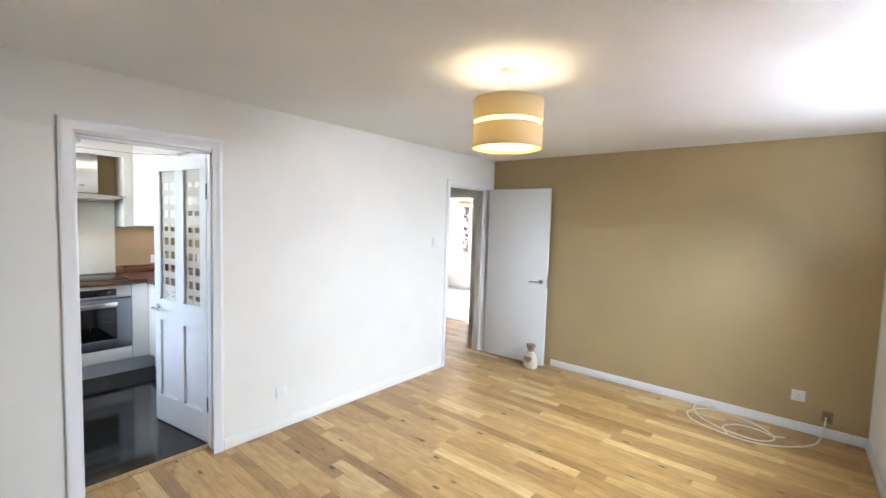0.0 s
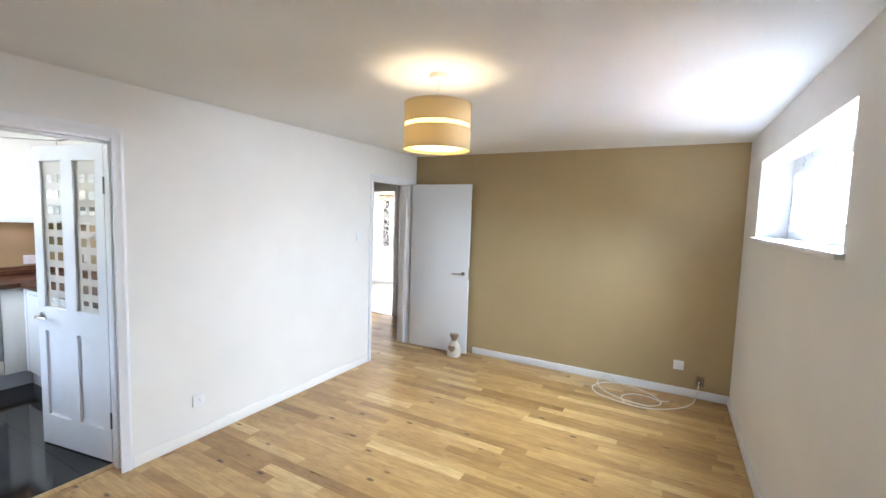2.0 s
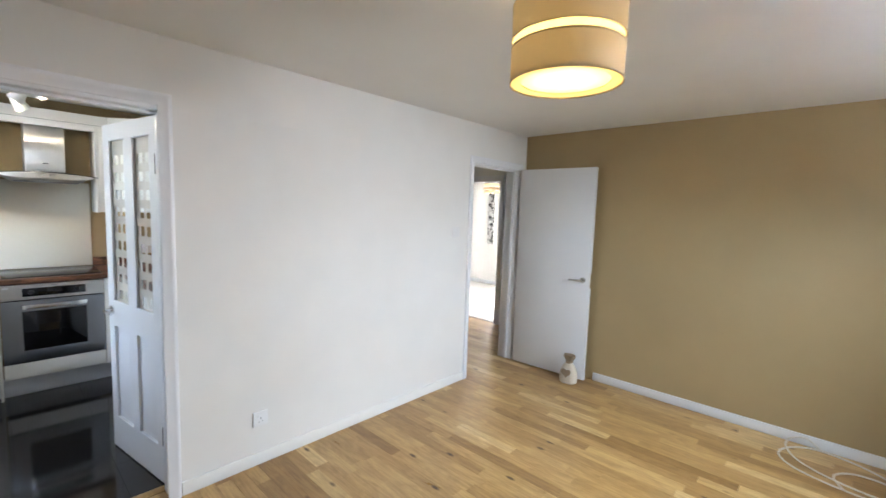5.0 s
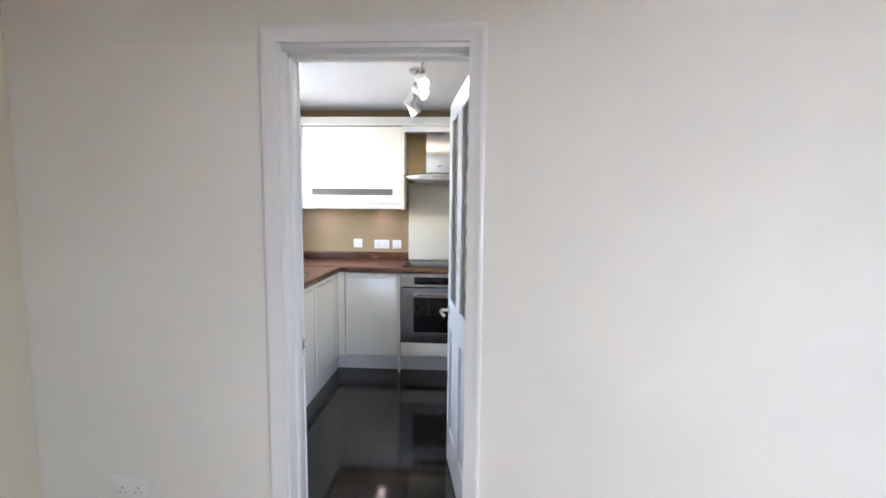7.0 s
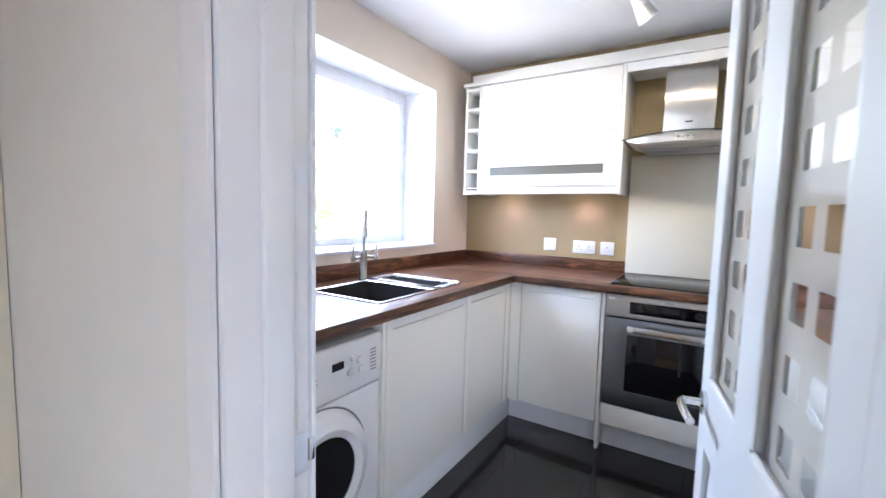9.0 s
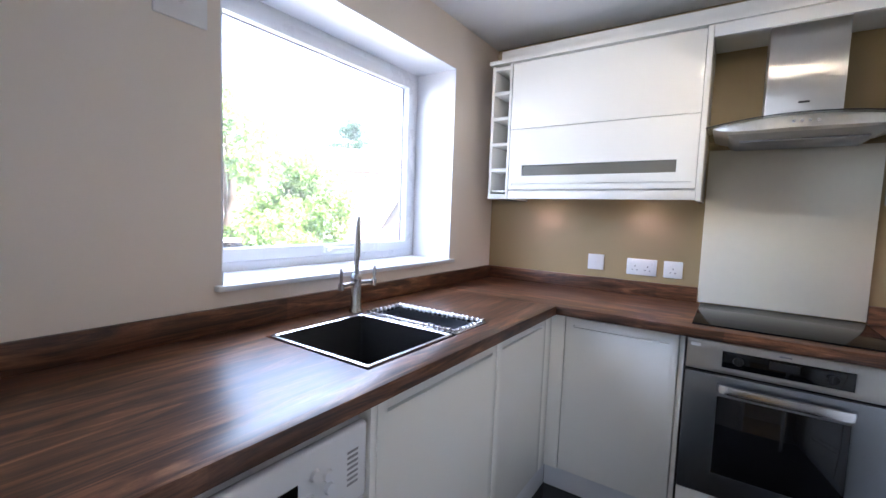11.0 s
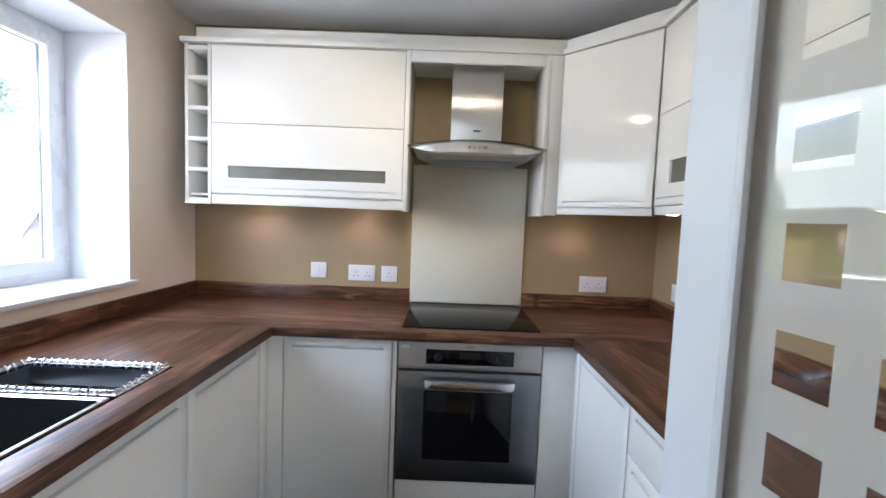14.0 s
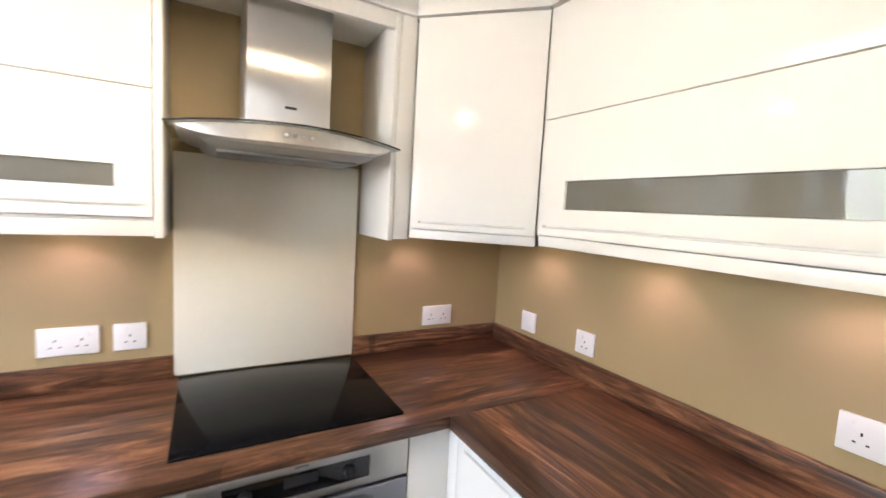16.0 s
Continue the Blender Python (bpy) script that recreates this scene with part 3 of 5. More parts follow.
def lever(parent, x, z, side, y0, length=0.105, mat_=None, rose=0.026):
    """Lever handle on the face y0 of a leaf, pointing back along -x; side is -1 or 1 in y."""
    mm = mat_ or M_CHROME
    h = part("door_handle", join(rod((x, y0, z), (x, y0 + side * 0.008, z), rose, seg=24), rod((x, y0 + side * 0.006, z), (x, y0 + side * 0.045, z), 0.009),
             tube(smooth_path([(x, y0 + side * 0.042, z), (x - 0.02, y0 + side * 0.05, z), (x - length * 0.6, y0 + side * 0.05, z), (x - length, y0 + side * 0.044, z - 0.004)], 5), 0.0085, 12)), mm, parent, "bright metal lever handle")
    return h


# kitchen door: hinged on its own -x end, leaf along +x of its axes
KA = -170.2
kdoor = thing("door_kitchen", "white panelled kitchen door with two etched glass panes, standing open", "door", m=pose(-2.793, 1.094, 0.008, 0, 0, KA), kind="structure")
LWD, LH, TH = 0.662, 1.95, 0.035
st, mu = 0.068, 0.09
pw = (LWD - 2 * st - mu) / 2
cols = [(st, st + pw), (st + pw + mu, LWD - st)]
holes = [(a, b, 0.915, 1.868) for a, b in cols] + [(a, b, 0.20, 0.77) for a, b in cols]
leaf = slab(0, LWD, 0, LH, TH, holes, 0)
part("leaf_frame", leaf, M_DOOR, kdoor)
for a, b in cols:
    # glazing beads, both faces
    for y0, y1 in ((-TH - 0.001, -TH + 0.011), (-0.011, 0.001)):
        bms = [bx(a - 0.004, b + 0.004, y0, y1, z0, z1, 0.007) for z0, z1 in ((0.911, 0.927), (1.856, 1.872))]
        bms += [bx(x0, x1, y0, y1, 0.927, 1.856, 0.007) for x0, x1 in ((a - 0.004, a + 0.012), (b - 0.012, b + 0.004))]
        part("glazing_bead", join(*bms), M_DOOR, kdoor)
    # etched pane with clear squares
    sq = []
    cx = (a + b) / 2
    for r in range(9):
        for s in (-1, 1):
            zc = 0.965 + r * 0.098
            sq.append((cx + s * 0.041 - 0.025, cx + s * 0.041 + 0.025, zc - 0.026, zc + 0.026))
    us = sorted({a, b, *[q[0] for q in sq], *[q[1] for q in sq]})
    zs = sorted({0.92, 1.863, *[q[2] for q in sq], *[q[3] for q in sq]})
    bm = bmesh.new()
    for u0, u1 in zip(us, us[1:]):
        for z0, z1 in zip(zs, zs[1:]):
            f = bm.faces.new([bm.verts.new(p) for p in ((u0, -0.0175, z0), (u1, -0.0175, z0), (u1, -0.0175, z1), (u0, -0.0175, z1))])
            f.material_index = int(any(q[0] < (u0 + u1) / 2 < q[1] and q[2] < (z0 + z1) / 2 < q[3] for q in sq))
    bmesh.ops.remove_doubles(bm, verts=bm.verts[:], dist=1e-5)
    part("glass_pane", bm, [M_FROST, M_CLEAR], kdoor, "etched glass pane with a grid of clear squares")
    # raised lower panel
    lo = [(a - 0.001, -0.025, 0.199), (b + 0.001, -0.025, 0.199), (b + 0.001, -0.025, 0.771), (a - 0.001, -0.025, 0.771)]
    for face, back in ((-0.022, -0.0175), (-0.013, -0.0175)):
        sgn = -1 if face < back else 1
        prof = [(0.0, back + sgn * 0.0), (0.0, face - sgn * 0.0), (0.012, face - sgn * 0.003), (0.05, face + sgn * 0.009)]
        loops = [[(a - 0.001 + i, y, 0.199 + i), (b + 0.001 - i, y, 0.199 + i), (b + 0.001 - i, y, 0.771 - i), (a - 0.001 + i, y, 0.771 - i)] for i, y in prof]
        part("raised_panel", rings(loops), M_DOOR, kdoor)
lever(kdoor, LWD - 0.055, 0.865, -1, -TH)
lever(kdoor, LWD - 0.055, 0.865, 1, 0.0)
part("latch_plate", bx(LWD, LWD + 0.002, -0.028, -0.008, 0.79, 0.95, 0.0005), M_CHROME, kdoor, "chrome latch plate")
for z in (0.22, 1.66):
    part("hinge", join(rod((-0.006, 0.002, z), (-0.006, 0.002, z + 0.1), 0.006), bx(-0.004, 0.0, -0.033, 0.002, z, z + 0.1, 0.0005)), M_BRASS, kdoor, "dull metal butt hinge")
struct("strike_plate", join(bx(-2.785, -2.75, KD[0] + 0.0215, KD[0] + 0.024, 0.83, 0.90), bx(-2.796, -2.785, KD[0] + 0.0215, KD[0] + 0.027, 0.845, 0.885, 0.001)), M_CHROME, "chrome strike plate in the kitchen door frame", "strike plate")

# lounge door: plain flush leaf, swung back against the olive wall
ldoor = thing("door_lounge", "plain white flush lounge door standing open against the olive wall", "door", m=pose(-2.605, 4.15, 0.008, 0, 0, math.degrees(math.atan2(0.03, 0.76))), kind="structure")
part("leaf", bx(0, 0.762, 0, 0.038, 0, 1.95, 0.002), M_DOOR, ldoor)
lever(ldoor, 0.70, 0.93, -1, 0.0, 0.12, M_NICKEL)
part("latch_plate", bx(0.762, 0.764, 0.008, 0.03, 0.86, 1.0, 0.0005), M_CHROME, ldoor, "chrome latch plate")

# sockets and switches in their own axes: plate in x and z, face to -y


def wall_plate(name, w, h, label, category, m, kind_):
    t = thing(name, label, category, m=m)
    part("plate", bx(-w / 2, w / 2, -0.009, 0, -h / 2, h / 2, 0.003), M_PLAST, t)
    if kind_ == "socket":
        n = 2 if w > 0.1 else 1
        for i in range(n):
            cx = (i - (n - 1) / 2) * 0.062
            s = part("rocker", bx(cx - 0.005 + (0.02 if n == 2 else 0.012) * (1 if i else -1), cx + 0.005 + (0.02 if n == 2 else 0.012) * (1 if i else -1), -0.0115, -0.008, 0.012, 0.03, 0.001), M_PLAST, t)
            part("pin_slot", join(bx(cx - 0.002, cx + 0.002, -0.0096, -0.0085, 0.0, 0.008), bx(cx - 0.014, cx - 0.008, -0.0096, -0.0085, -0.018, -0.014), bx(cx + 0.008, cx + 0.014, -0.0096, -0.0085, -0.018, -0.014)), M_DARK, t)
    else:
        part("rocker", bx(-0.008, 0.008, -0.013, -0.008, -0.013, 0.013, 0.002), M_PLAST, t)
    return t


s2 = wall_plate("double_socket", 0.146, 0.086, "white plastic double socket on the off-white lounge wall", "socket", pose(XW, -0.213, 0.324, 0, 0, 90), "socket")
for x, y, z, r, lb in ((KX, 0.26, 1.072, 90, "white plastic double socket on the gold kitchen wall"),
                       (KX, 1.52, 1.057, 90, "white plastic double socket on the gold kitchen wall"), (-3.885, KY1, 1.09, 0, "white plastic double socket on the gold kitchen wall")):
    tagged(copy_thing(s2, pose(x, y, z, 0, 0, r)), lb)
s1 = wall_plate("single_socket", 0.086, 0.086, "white plastic single socket on the gold kitchen wall", "socket", pose(KX, 0.409, 1.072, 0, 0, 90), "socket")
copy_thing(s1, pose(-4.675, KY1, 1.062, 0, 0, 0))
tagged(copy_thing(s1, pose(XW, 1.545, 0.278, 0, 0, 90)), "white plastic single socket on the off-white lounge wall")
tagged(copy_thing(s1, pose(0.30, YN, 0.281, 0, 0, 0)), "white plastic single socket on the olive wall")
sw = wall_plate("fused_switch", 0.086, 0.086, "white plastic fused switch on the gold kitchen wall", "switch", pose(KX, 0.024, 1.08, 0, 0, 90), "switch")
copy_thing(sw, pose(-4.99, KY1, 1.061, 0, 0, 0))
wall_plate("light_switch", 0.086, 0.086, "white plastic light switch beside the lounge door", "switch", pose(XW, 3.228, 1.351, 0, 0, 90), "switch")
wall_plate("wall_control_box", 0.14, 0.12, "white plastic control box above the worktop", "control", pose(-3.37, KY0, 1.875, 0, 0, 180), "switch")

# pendant lamp in the lounge
LX, LY = -0.905, 1.735


def drum(r, z0, z1, t=0.003, seg=48):
    return lathe([(r - t, z0), (r, z0), (r, z1), (r - t, z1), (r - t, z0)], (LX, LY, 0), seg, False)


pend = thing("pendant_lamp", "round beige linen drum pendant lamp, switched on, below the ceiling", "lamp", at=(LX, LY, HL))
part("ceiling_rose", lathe([(0.03, -0.03), (0.043, -0.024), (0.047, -0.006), (0.047, 0.0)], (LX, LY, HL)), M_PLAST, pend, "white plastic ceiling rose")
part("flex", rod((LX, LY, 2.15), (LX, LY, HL - 0.02), 0.004), M_PLAST, pend)
part("bulb_holder", lathe([(0.012, 0.10), (0.02, 0.08), (0.02, 0.03), (0.017, 0.0)], (LX, LY, 2.06)), M_PLAST, pend)
part("upper_shade", drum(0.167, 2.058, 2.154), M_SHADE, pend, "beige linen upper drum")
part("light_band", drum(0.162, 2.032, 2.058), M_BAND, pend, "glowing cream band")
part("lower_shade", drum(0.167, 1.932, 2.032), M_SHADE, pend, "beige linen lower drum")
part("trim_ring", join(drum(0.169, 1.929, 1.934), drum(0.169, 2.03, 2.034), drum(0.169, 2.056, 2.06), drum(0.169, 2.152, 2.156)), M_SHADE, pend)
part("rim_lining", lathe([(0.133, 1.937), (0.165, 1.933), (0.165, 1.937), (0.133, 1.941), (0.133, 1.937)], (LX, LY, 0), 48, False), M_BAND, pend, "cream inner rim")
part("diffuser", lathe([(0.135, 1.9395), (0.135, 1.942)], (LX, LY, 0), 48), M_DIFF, pend, "white acrylic diffuser disc")
part("spider", join(*[rod((LX, LY, 2.15), (LX + 0.164 * math.cos(a), LY + 0.164 * math.sin(a), 2.149), 0.002, seg=6) for a in (0.3, 2.4, 4.5)]), M_PLAST, pend)

# bedroom lamp, curtain
bl = thing("bedroom_pendant", "small brown banded pendant lamp in the bedroom", "lamp", at=(-4.70, 6.5, 2.32))
part("cord", rod((-4.70, 6.5, 1.98), (-4.70, 6.5, 2.32), 0.004), M_PLAST, bl)
for k, (r, z) in enumerate(((0.135, 1.86), (0.15, 1.92), (0.135, 1.98))):
    part("shade_ring", lathe([(r - 0.003, z), (r, z), (r, z + 0.035), (r - 0.003, z + 0.035), (r - 0.003, z)], (-4.70, 6.5, 0), 32, False), M_SHADE if k != 1 else M_HESS, bl)
cur = thing("curtain", "black and white patterned curtain beside the bedroom window", "curtain", at=(-5.45, 7.6, 0.85))


def curtain_mat():
    m, nt, b = mat("patterned_curtain_cloth")
    n = noise_tex(nt, coords(nt, (5, 5, 3)), 3.2, 3, 0.5, 1.5)
    nt.links.new(ramp(nt, n, [(0.46, (0.03, 0.03, 0.035)), (0.5, (0.75, 0.75, 0.74))]), b.inputs["Base Color"])
    b.inputs["Roughness"].default_value = 0.9
    return m


loops = []
for z in (0.86, 1.3, 1.7, 2.15):
    top = [(-5.59 + 0.16 * i / 30, 7.61 + 0.022 * math.sin(i * 1.25) * (0.8 + 0.2 * math.cos(z * 3)), z) for i in range(31)]
    loops.append(top + [(x, y + 0.006, z) for x, y, _ in reversed(top)])
part("drape", rings(loops), curtain_mat(), cur)
part("rail", rod((-5.62, 7.63, 2.17), (-3.6, 7.63, 2.17), 0.012), M_NICKEL, cur, "metal curtain rail")
for x in (-5.58, -3.65):
    part("rail_bracket", rod((x, 7.63, 2.17), (x, 7.7, 2.17), 0.01), M_NICKEL, cur)

# door stop bag
ds = thing("door_stop", "cream canvas bag door stop with a brown heart", "door stop", at=(-1.93, 4.055, 0.0))
loops = []
for z, w, d in ((0.0, 0.060, 0.045), (0.012, 0.076, 0.058), (0.06, 0.078, 0.06), (0.11, 0.072, 0.052), (0.15, 0.058, 0.04), (0.18, 0.036, 0.026), (0.195, 0.026, 0.02)):
    ring = []
    for i in range(28):
        a = 2 * math.pi * i / 28
        ca, sa = math.cos(a), math.sin(a)
        k = 1 / (abs(ca) ** 3 + abs(sa) ** 3) ** (1 / 3)
        ring.append((-1.93 + w * k * ca + 0.002 * math.sin(5 * a + z * 60), 4.055 + d * k * sa, z))
    loops.append(ring)
part("bag", rings(loops), M_CANVAS, ds)
loops = [[(-1.93 + (w + 0.006 * math.sin(7 * a)) * math.cos(a), 4.055 + (w * 0.7 + 0.005 * math.sin(5 * a)) * math.sin(a), z) for a in [2 * math.pi * i / 28 for i in range(28)]] for z, w in ((0.193, 0.026), (0.21, 0.03), (0.235, 0.045), (0.262, 0.052))]
part("gathered_top", rings(loops), M_HESS, ds, "brown hessian gathered top")
heart = [(0.045 * 16 * math.sin(t) ** 3 / 16, 0.045 * (13 * math.cos(t) - 5 * math.cos(2 * t) - 2 * math.cos(3 * t) - math.cos(4 * t)) / 16) for t in [2 * math.pi * i / 40 for i in range(40)]]
part("heart", rings([[(-1.93 + u, y + 0.09 * max(0, v) ** 1.0 * 0.12, 0.105 + v) for u, v in heart] for y in (3.994, 4.006)]), M_HESS, ds, "brown fabric heart")
part("tie", lathe([(0.03, 0.188), (0.033, 0.193), (0.03, 0.198)], (-1.93, 4.055, 0), 24), M_HESS, ds)

# coiled aerial cable and its wall hole
cb = thing("aerial_cable", "white aerial cable lying in loose coils on the oak floor", "cable", at=(0.0, 4.0, 0.0))
pts = [(0.473, 4.275, 0.16), (0.468, 4.25, 0.12), (0.455, 4.22, 0.05), (0.42, 4.10, 0.006), (0.30, 3.93, 0.004), (0.10, 3.80, 0.004), (-0.12, 3.80, 0.004), (-0.33, 3.88, 0.004), (-0.41, 4.02, 0.004), (-0.35, 4.17, 0.005), (-0.22, 4.25, 0.005), (-0.05, 4.20, 0.012),
       (0.10, 4.10, 0.012), (0.18, 3.95, 0.012), (0.08, 3.83, 0.012), (-0.12, 3.86, 0.012), (-0.30, 3.97, 0.012), (-0.38, 4.14, 0.012), (-0.36, 4.24, 0.04), (-0.28, 4.255, 0.06), (-0.20, 4.23, 0.014)]
part("coil", tube(smooth_path(pts, 7), 0.0055, 8), M_CABLE, cb)
pts = [(-0.10, 3.78, 0.014), (-0.14, 3.92, 0.013), (-0.06, 4.03, 0.012), (0.06, 4.06, 0.006), (0.17, 4.02, 0.004), (0.24, 4.055, 0.004)]
part("tail", tube(smooth_path(pts, 7), 0.0055, 8), M_CABLE, cb)
part("plug", rod((0.24, 4.055, 0.006), (0.27, 4.07, 0.006), 0.006), M_NICKEL, cb, "small metal aerial plug")
tv = thing("cable_outlet", "rough dark cable outlet hole low in the olive wall", "outlet", m=pose(0.48, YN, 0.16, 0, 0, 0))
part("box", join(bx(-0.032, 0.032, -0.004, 0, -0.045, 0.045, 0.002)), M_HESS, tv)
part("connector", join(rod((0.005, -0.004, -0.01), (0.0, -0.035, -0.015), 0.008), rod((-0.01, -0.004, 0.02), (-0.012, -0.03, 0.015), 0.006)), M_NICKEL, tv, "metal aerial connector")

# kitchen: base units. Fronts in own axes (x across, face to -y), west run turned 90, north run 0, south run 180
FX, FYS, FYN = -4.665, -0.012, 1.268


def slot_top(u0, u1, z1, inset=0.035, drop=0.032, h=0.011):
    return (u0 + inset, u1 - inset, z1 - drop - h, z1 - drop)


def base_unit(name, label, m, w, depth, fronts, group="base units", top=0.878):
    """Carcass with its fronts; fronts: list of (part name, u0, u1, z0, z1)."""
    t = thing(name, label, "cabinet", m=m, group=group)
    part("carcass", bx(0.001, w - 0.001, 0.0, depth, 0.15, top), M_CARC, t)
    for nm, u0, u1, z0, z1 in fronts:
        part(nm, slab(u0, u1, z0, z1, 0.02, [slot_top(u0, u1, z1)], 0.007), M_UNIT, t, "gloss ivory front with a routed finger groove")
    return t


W90 = 90
base_unit("corner_base_cabinet", "gloss ivory corner base cabinet below the walnut worktop", pose(FX - 0.02, 0.05, 0, 0, 0, W90), 0.455, 0.53, [("cabinet_door", 0.004, 0.453, 0.155, 0.872)])
base_unit("sink_base_cabinet", "gloss ivory base cabinet below the sink", pose(-3.505, FYS - 0.02, 0, 0, 0, 180), 0.617, 0.60, [("cabinet_door", 0.002, 0.613, 0.155, 0.872)], top=0.64)
base_unit("sink_side_cabinet", "gloss ivory base cabinet beside the sink", pose(-4.123, FYS - 0.02, 0, 0, 0, 180), 0.50, 0.60, [("cabinet_door", 0.002, 0.47, 0.155, 0.872)], top=0.64)
base_unit("north_base_cabinet", "gloss ivory base cabinet below the walnut worktop", pose(-4.645, FYN + 0.02, 0, 0, 0, 0), 0.49, 0.56, [("cabinet_door", 0.03, 0.487, 0.155, 0.872)])
base_unit("drawer_cabinet", "gloss ivory drawer cabinet below the walnut worktop", pose(-4.153, FYN + 0.02, 0, 0, 0, 0), 0.60, 0.56,
          [("drawer_front", 0.002, 0.597, 0.155, 0.435), ("drawer_front", 0.002, 0.597, 0.439, 0.715), ("drawer_front", 0.002, 0.597, 0.719, 0.872)])
base_unit("north_end_cabinet", "gloss ivory base cabinet behind the kitchen door", pose(-3.551, FYN + 0.02, 0, 0, 0, 0), 0.70, 0.56, [("cabinet_door", 0.002, 0.697, 0.155, 0.872)])
solid("filler_panel", bx(FX - 0.018, FX, -0.03, 0.050, 0.15, 0.878, 0.001), M_UNIT, "gloss ivory corner filler strip", "filler panel", "filler panels")
solid("filler_panel", bx(FX - 0.018, FX, 1.132, 1.285, 0.15, 0.878, 0.001), M_UNIT, "gloss ivory filler strip beside the oven", "filler panel", "filler panels")
solid("filler_panel", bx(-4.6645, -4.594, FYS - 0.02, FYS, 0.15, 0.878, 0.001), M_UNIT, "gloss ivory corner filler strip beside the sink cabinets", "filler panel", "filler panels")
solid("filler_panel", bx(-4.6645, -4.616, FYN, FYN + 0.018, 0.15, 0.878, 0.001), M_UNIT, "gloss ivory corner filler strip beside the drawer cabinets", "filler panel", "filler panels")
solid("end_panel", bx(-3.503, -3.484, -0.63, FYS, 0.0, 0.878, 0.001), M_UNIT, "ivory end panel beside the washing machine", "end panel", "end panels")
solid("end_panel", bx(-5.22, -4.673, 0.507, 0.524, 0.0, 0.878, 0.001), M_UNIT, "ivory side panel of the oven housing reaching the floor", "end panel", "end panels")
solid("plinth", bx(-4.77, -4.754, -0.04, 0.506, 0.0, 0.148, 0.002), M_PLINTH, "white kitchen plinth below the corner cabinet", "plinth", "plinths")
solid("plinth", bx(-4.77, -4.754, 0.525, 1.33, 0.0, 0.148, 0.002), M_PLINTH, "white kitchen plinth below the oven", "plinth", "plinths")
solid("plinth", bx(-4.753, -3.504, -0.056, -0.04, 0.0, 0.148, 0.002), M_PLINTH, "white kitchen plinth below the sink cabinets", "plinth", "plinths")
solid("plinth", bx(-4.753, -2.86, 1.33, 1.346, 0.0, 0.148, 0.002), M_PLINTH, "white kitchen plinth below the drawer cabinet", "plinth", "plinths")

# oven
ov = thing("built_in_oven", "stainless steel built-in oven with a dark glass door below the hob", "oven", m=pose(FX - 0.02, 0.532, 0, 0, 0, 90))
OW, OB, OT = 0.596, 0.275, 0.872
part("body", bx(0.01, OW - 0.01, 0.001, 0.52, OB, OT), M_DARK, ov)
part("control_panel", slab(0, OW, 0.757, OT, 0.022, [(0.115, 0.48, 0.779, 0.842)], 0.008), M_STEEL, ov, "brushed steel control panel")
disp = part("control_display", bx(0.1152, 0.4798, -0.0195, -0.006, 0.7792, 0.8418, 0.001), M_BLACK, ov, "black glass control display")
for u in (0.165, 0.425):
    part("knob", join(rod((u, -0.019, 0.81), (u, -0.03, 0.81), 0.017, 0.015, 24), bx(u - 0.003, u + 0.003, -0.033, -0.029, 0.797, 0.823, 0.001)), M_DARK, ov, "black control knob")
part("clock_window", bx(0.255, 0.34, -0.0205, -0.019, 0.805, 0.832), M_DARK, ov)
part("marking", join(bx(0.28, 0.315, -0.0235, -0.0215, 0.853, 0.859)), M_GREY, ov)
od = part("oven_door", slab(0, OW, OB, 0.747, 0.024, [(0.11, OW - 0.115, 0.365, 0.667)], 0.008), M_STEELD, ov, "brushed steel oven door")
part("door_glass", bx(0.1102, OW - 0.1152, -0.022, -0.006, 0.3652, 0.6668, 0.001), M_BLACK, od, "dark oven door glass")
bow = smooth_path([(0.112, -0.022, 0), (0.118, -0.05, 0), (0.16, -0.064, 0), (0.3, -0.068, 0), (0.436, -0.064, 0), (0.478, -0.05, 0), (0.484, -0.022, 0)], 5)
loops = []
for k, p in enumerate(bow):
    t_ = (bow[min(k + 1, len(bow) - 1)] - bow[max(k - 1, 0)]).normalized()
    n_ = Vector((t_.y, -t_.x, 0)) * 0.006
    loops.append([(p.x + s_ * n_.x, p.y + s_ * n_.y, z) for s_, z in ((-1, 0.69), (1, 0.692), (1.4, 0.707), (1, 0.722), (-1, 0.724))])
part("door_handle", rings(loops), M_RIM, od, "broad bright steel bow handle")
part("lower_panel", slab(0, OW, 0.155, OB - 0.004, 0.02, [], 0), M_UNIT, ov, "ivory panel below the oven")
part("sticker", bx(0.012, 0.045, -0.0228, -0.0215, 0.845, 0.858), M_PLAST, ov, "small worn white sticker")

# worktops with sink cut-outs, and upstands
WB, WT = 0.88, 0.92
solid("worktop_west", join(bx(KX + 0.001, -4.632, KY0 + 0.001, KY1 - 0.001, WB, WT, 0.005)), M_WALY, "dark walnut worktop behind the hob", "worktop", "worktops")
SX0, SX1, SY0, SY1 = -4.155, -3.535, -0.51, -0.075
ws = moved(slab(0, XK - 0.001 + 4.6315, 0, 0.017 - KY0 - 0.001, WT - WB, [(SX0 + 4.6315, SX1 + 4.6315, SY0 - KY0, SY1 - KY0)], 0), Matrix(((1, 0, 0, -4.6315), (0, 0, 1, KY0 + 0.001), (0, -1, 0, WB), (0, 0, 0, 1))))
solid("worktop_south", ws, M_WALX, "dark walnut worktop with the sink set into it", "worktop", "worktops")
solid("worktop_north", bx(-4.6315, XK - 0.001, 1.244, KY1 - 0.001, WB, WT, 0.003), M_WALX, "dark walnut worktop along the side wall", "worktop", "worktops")
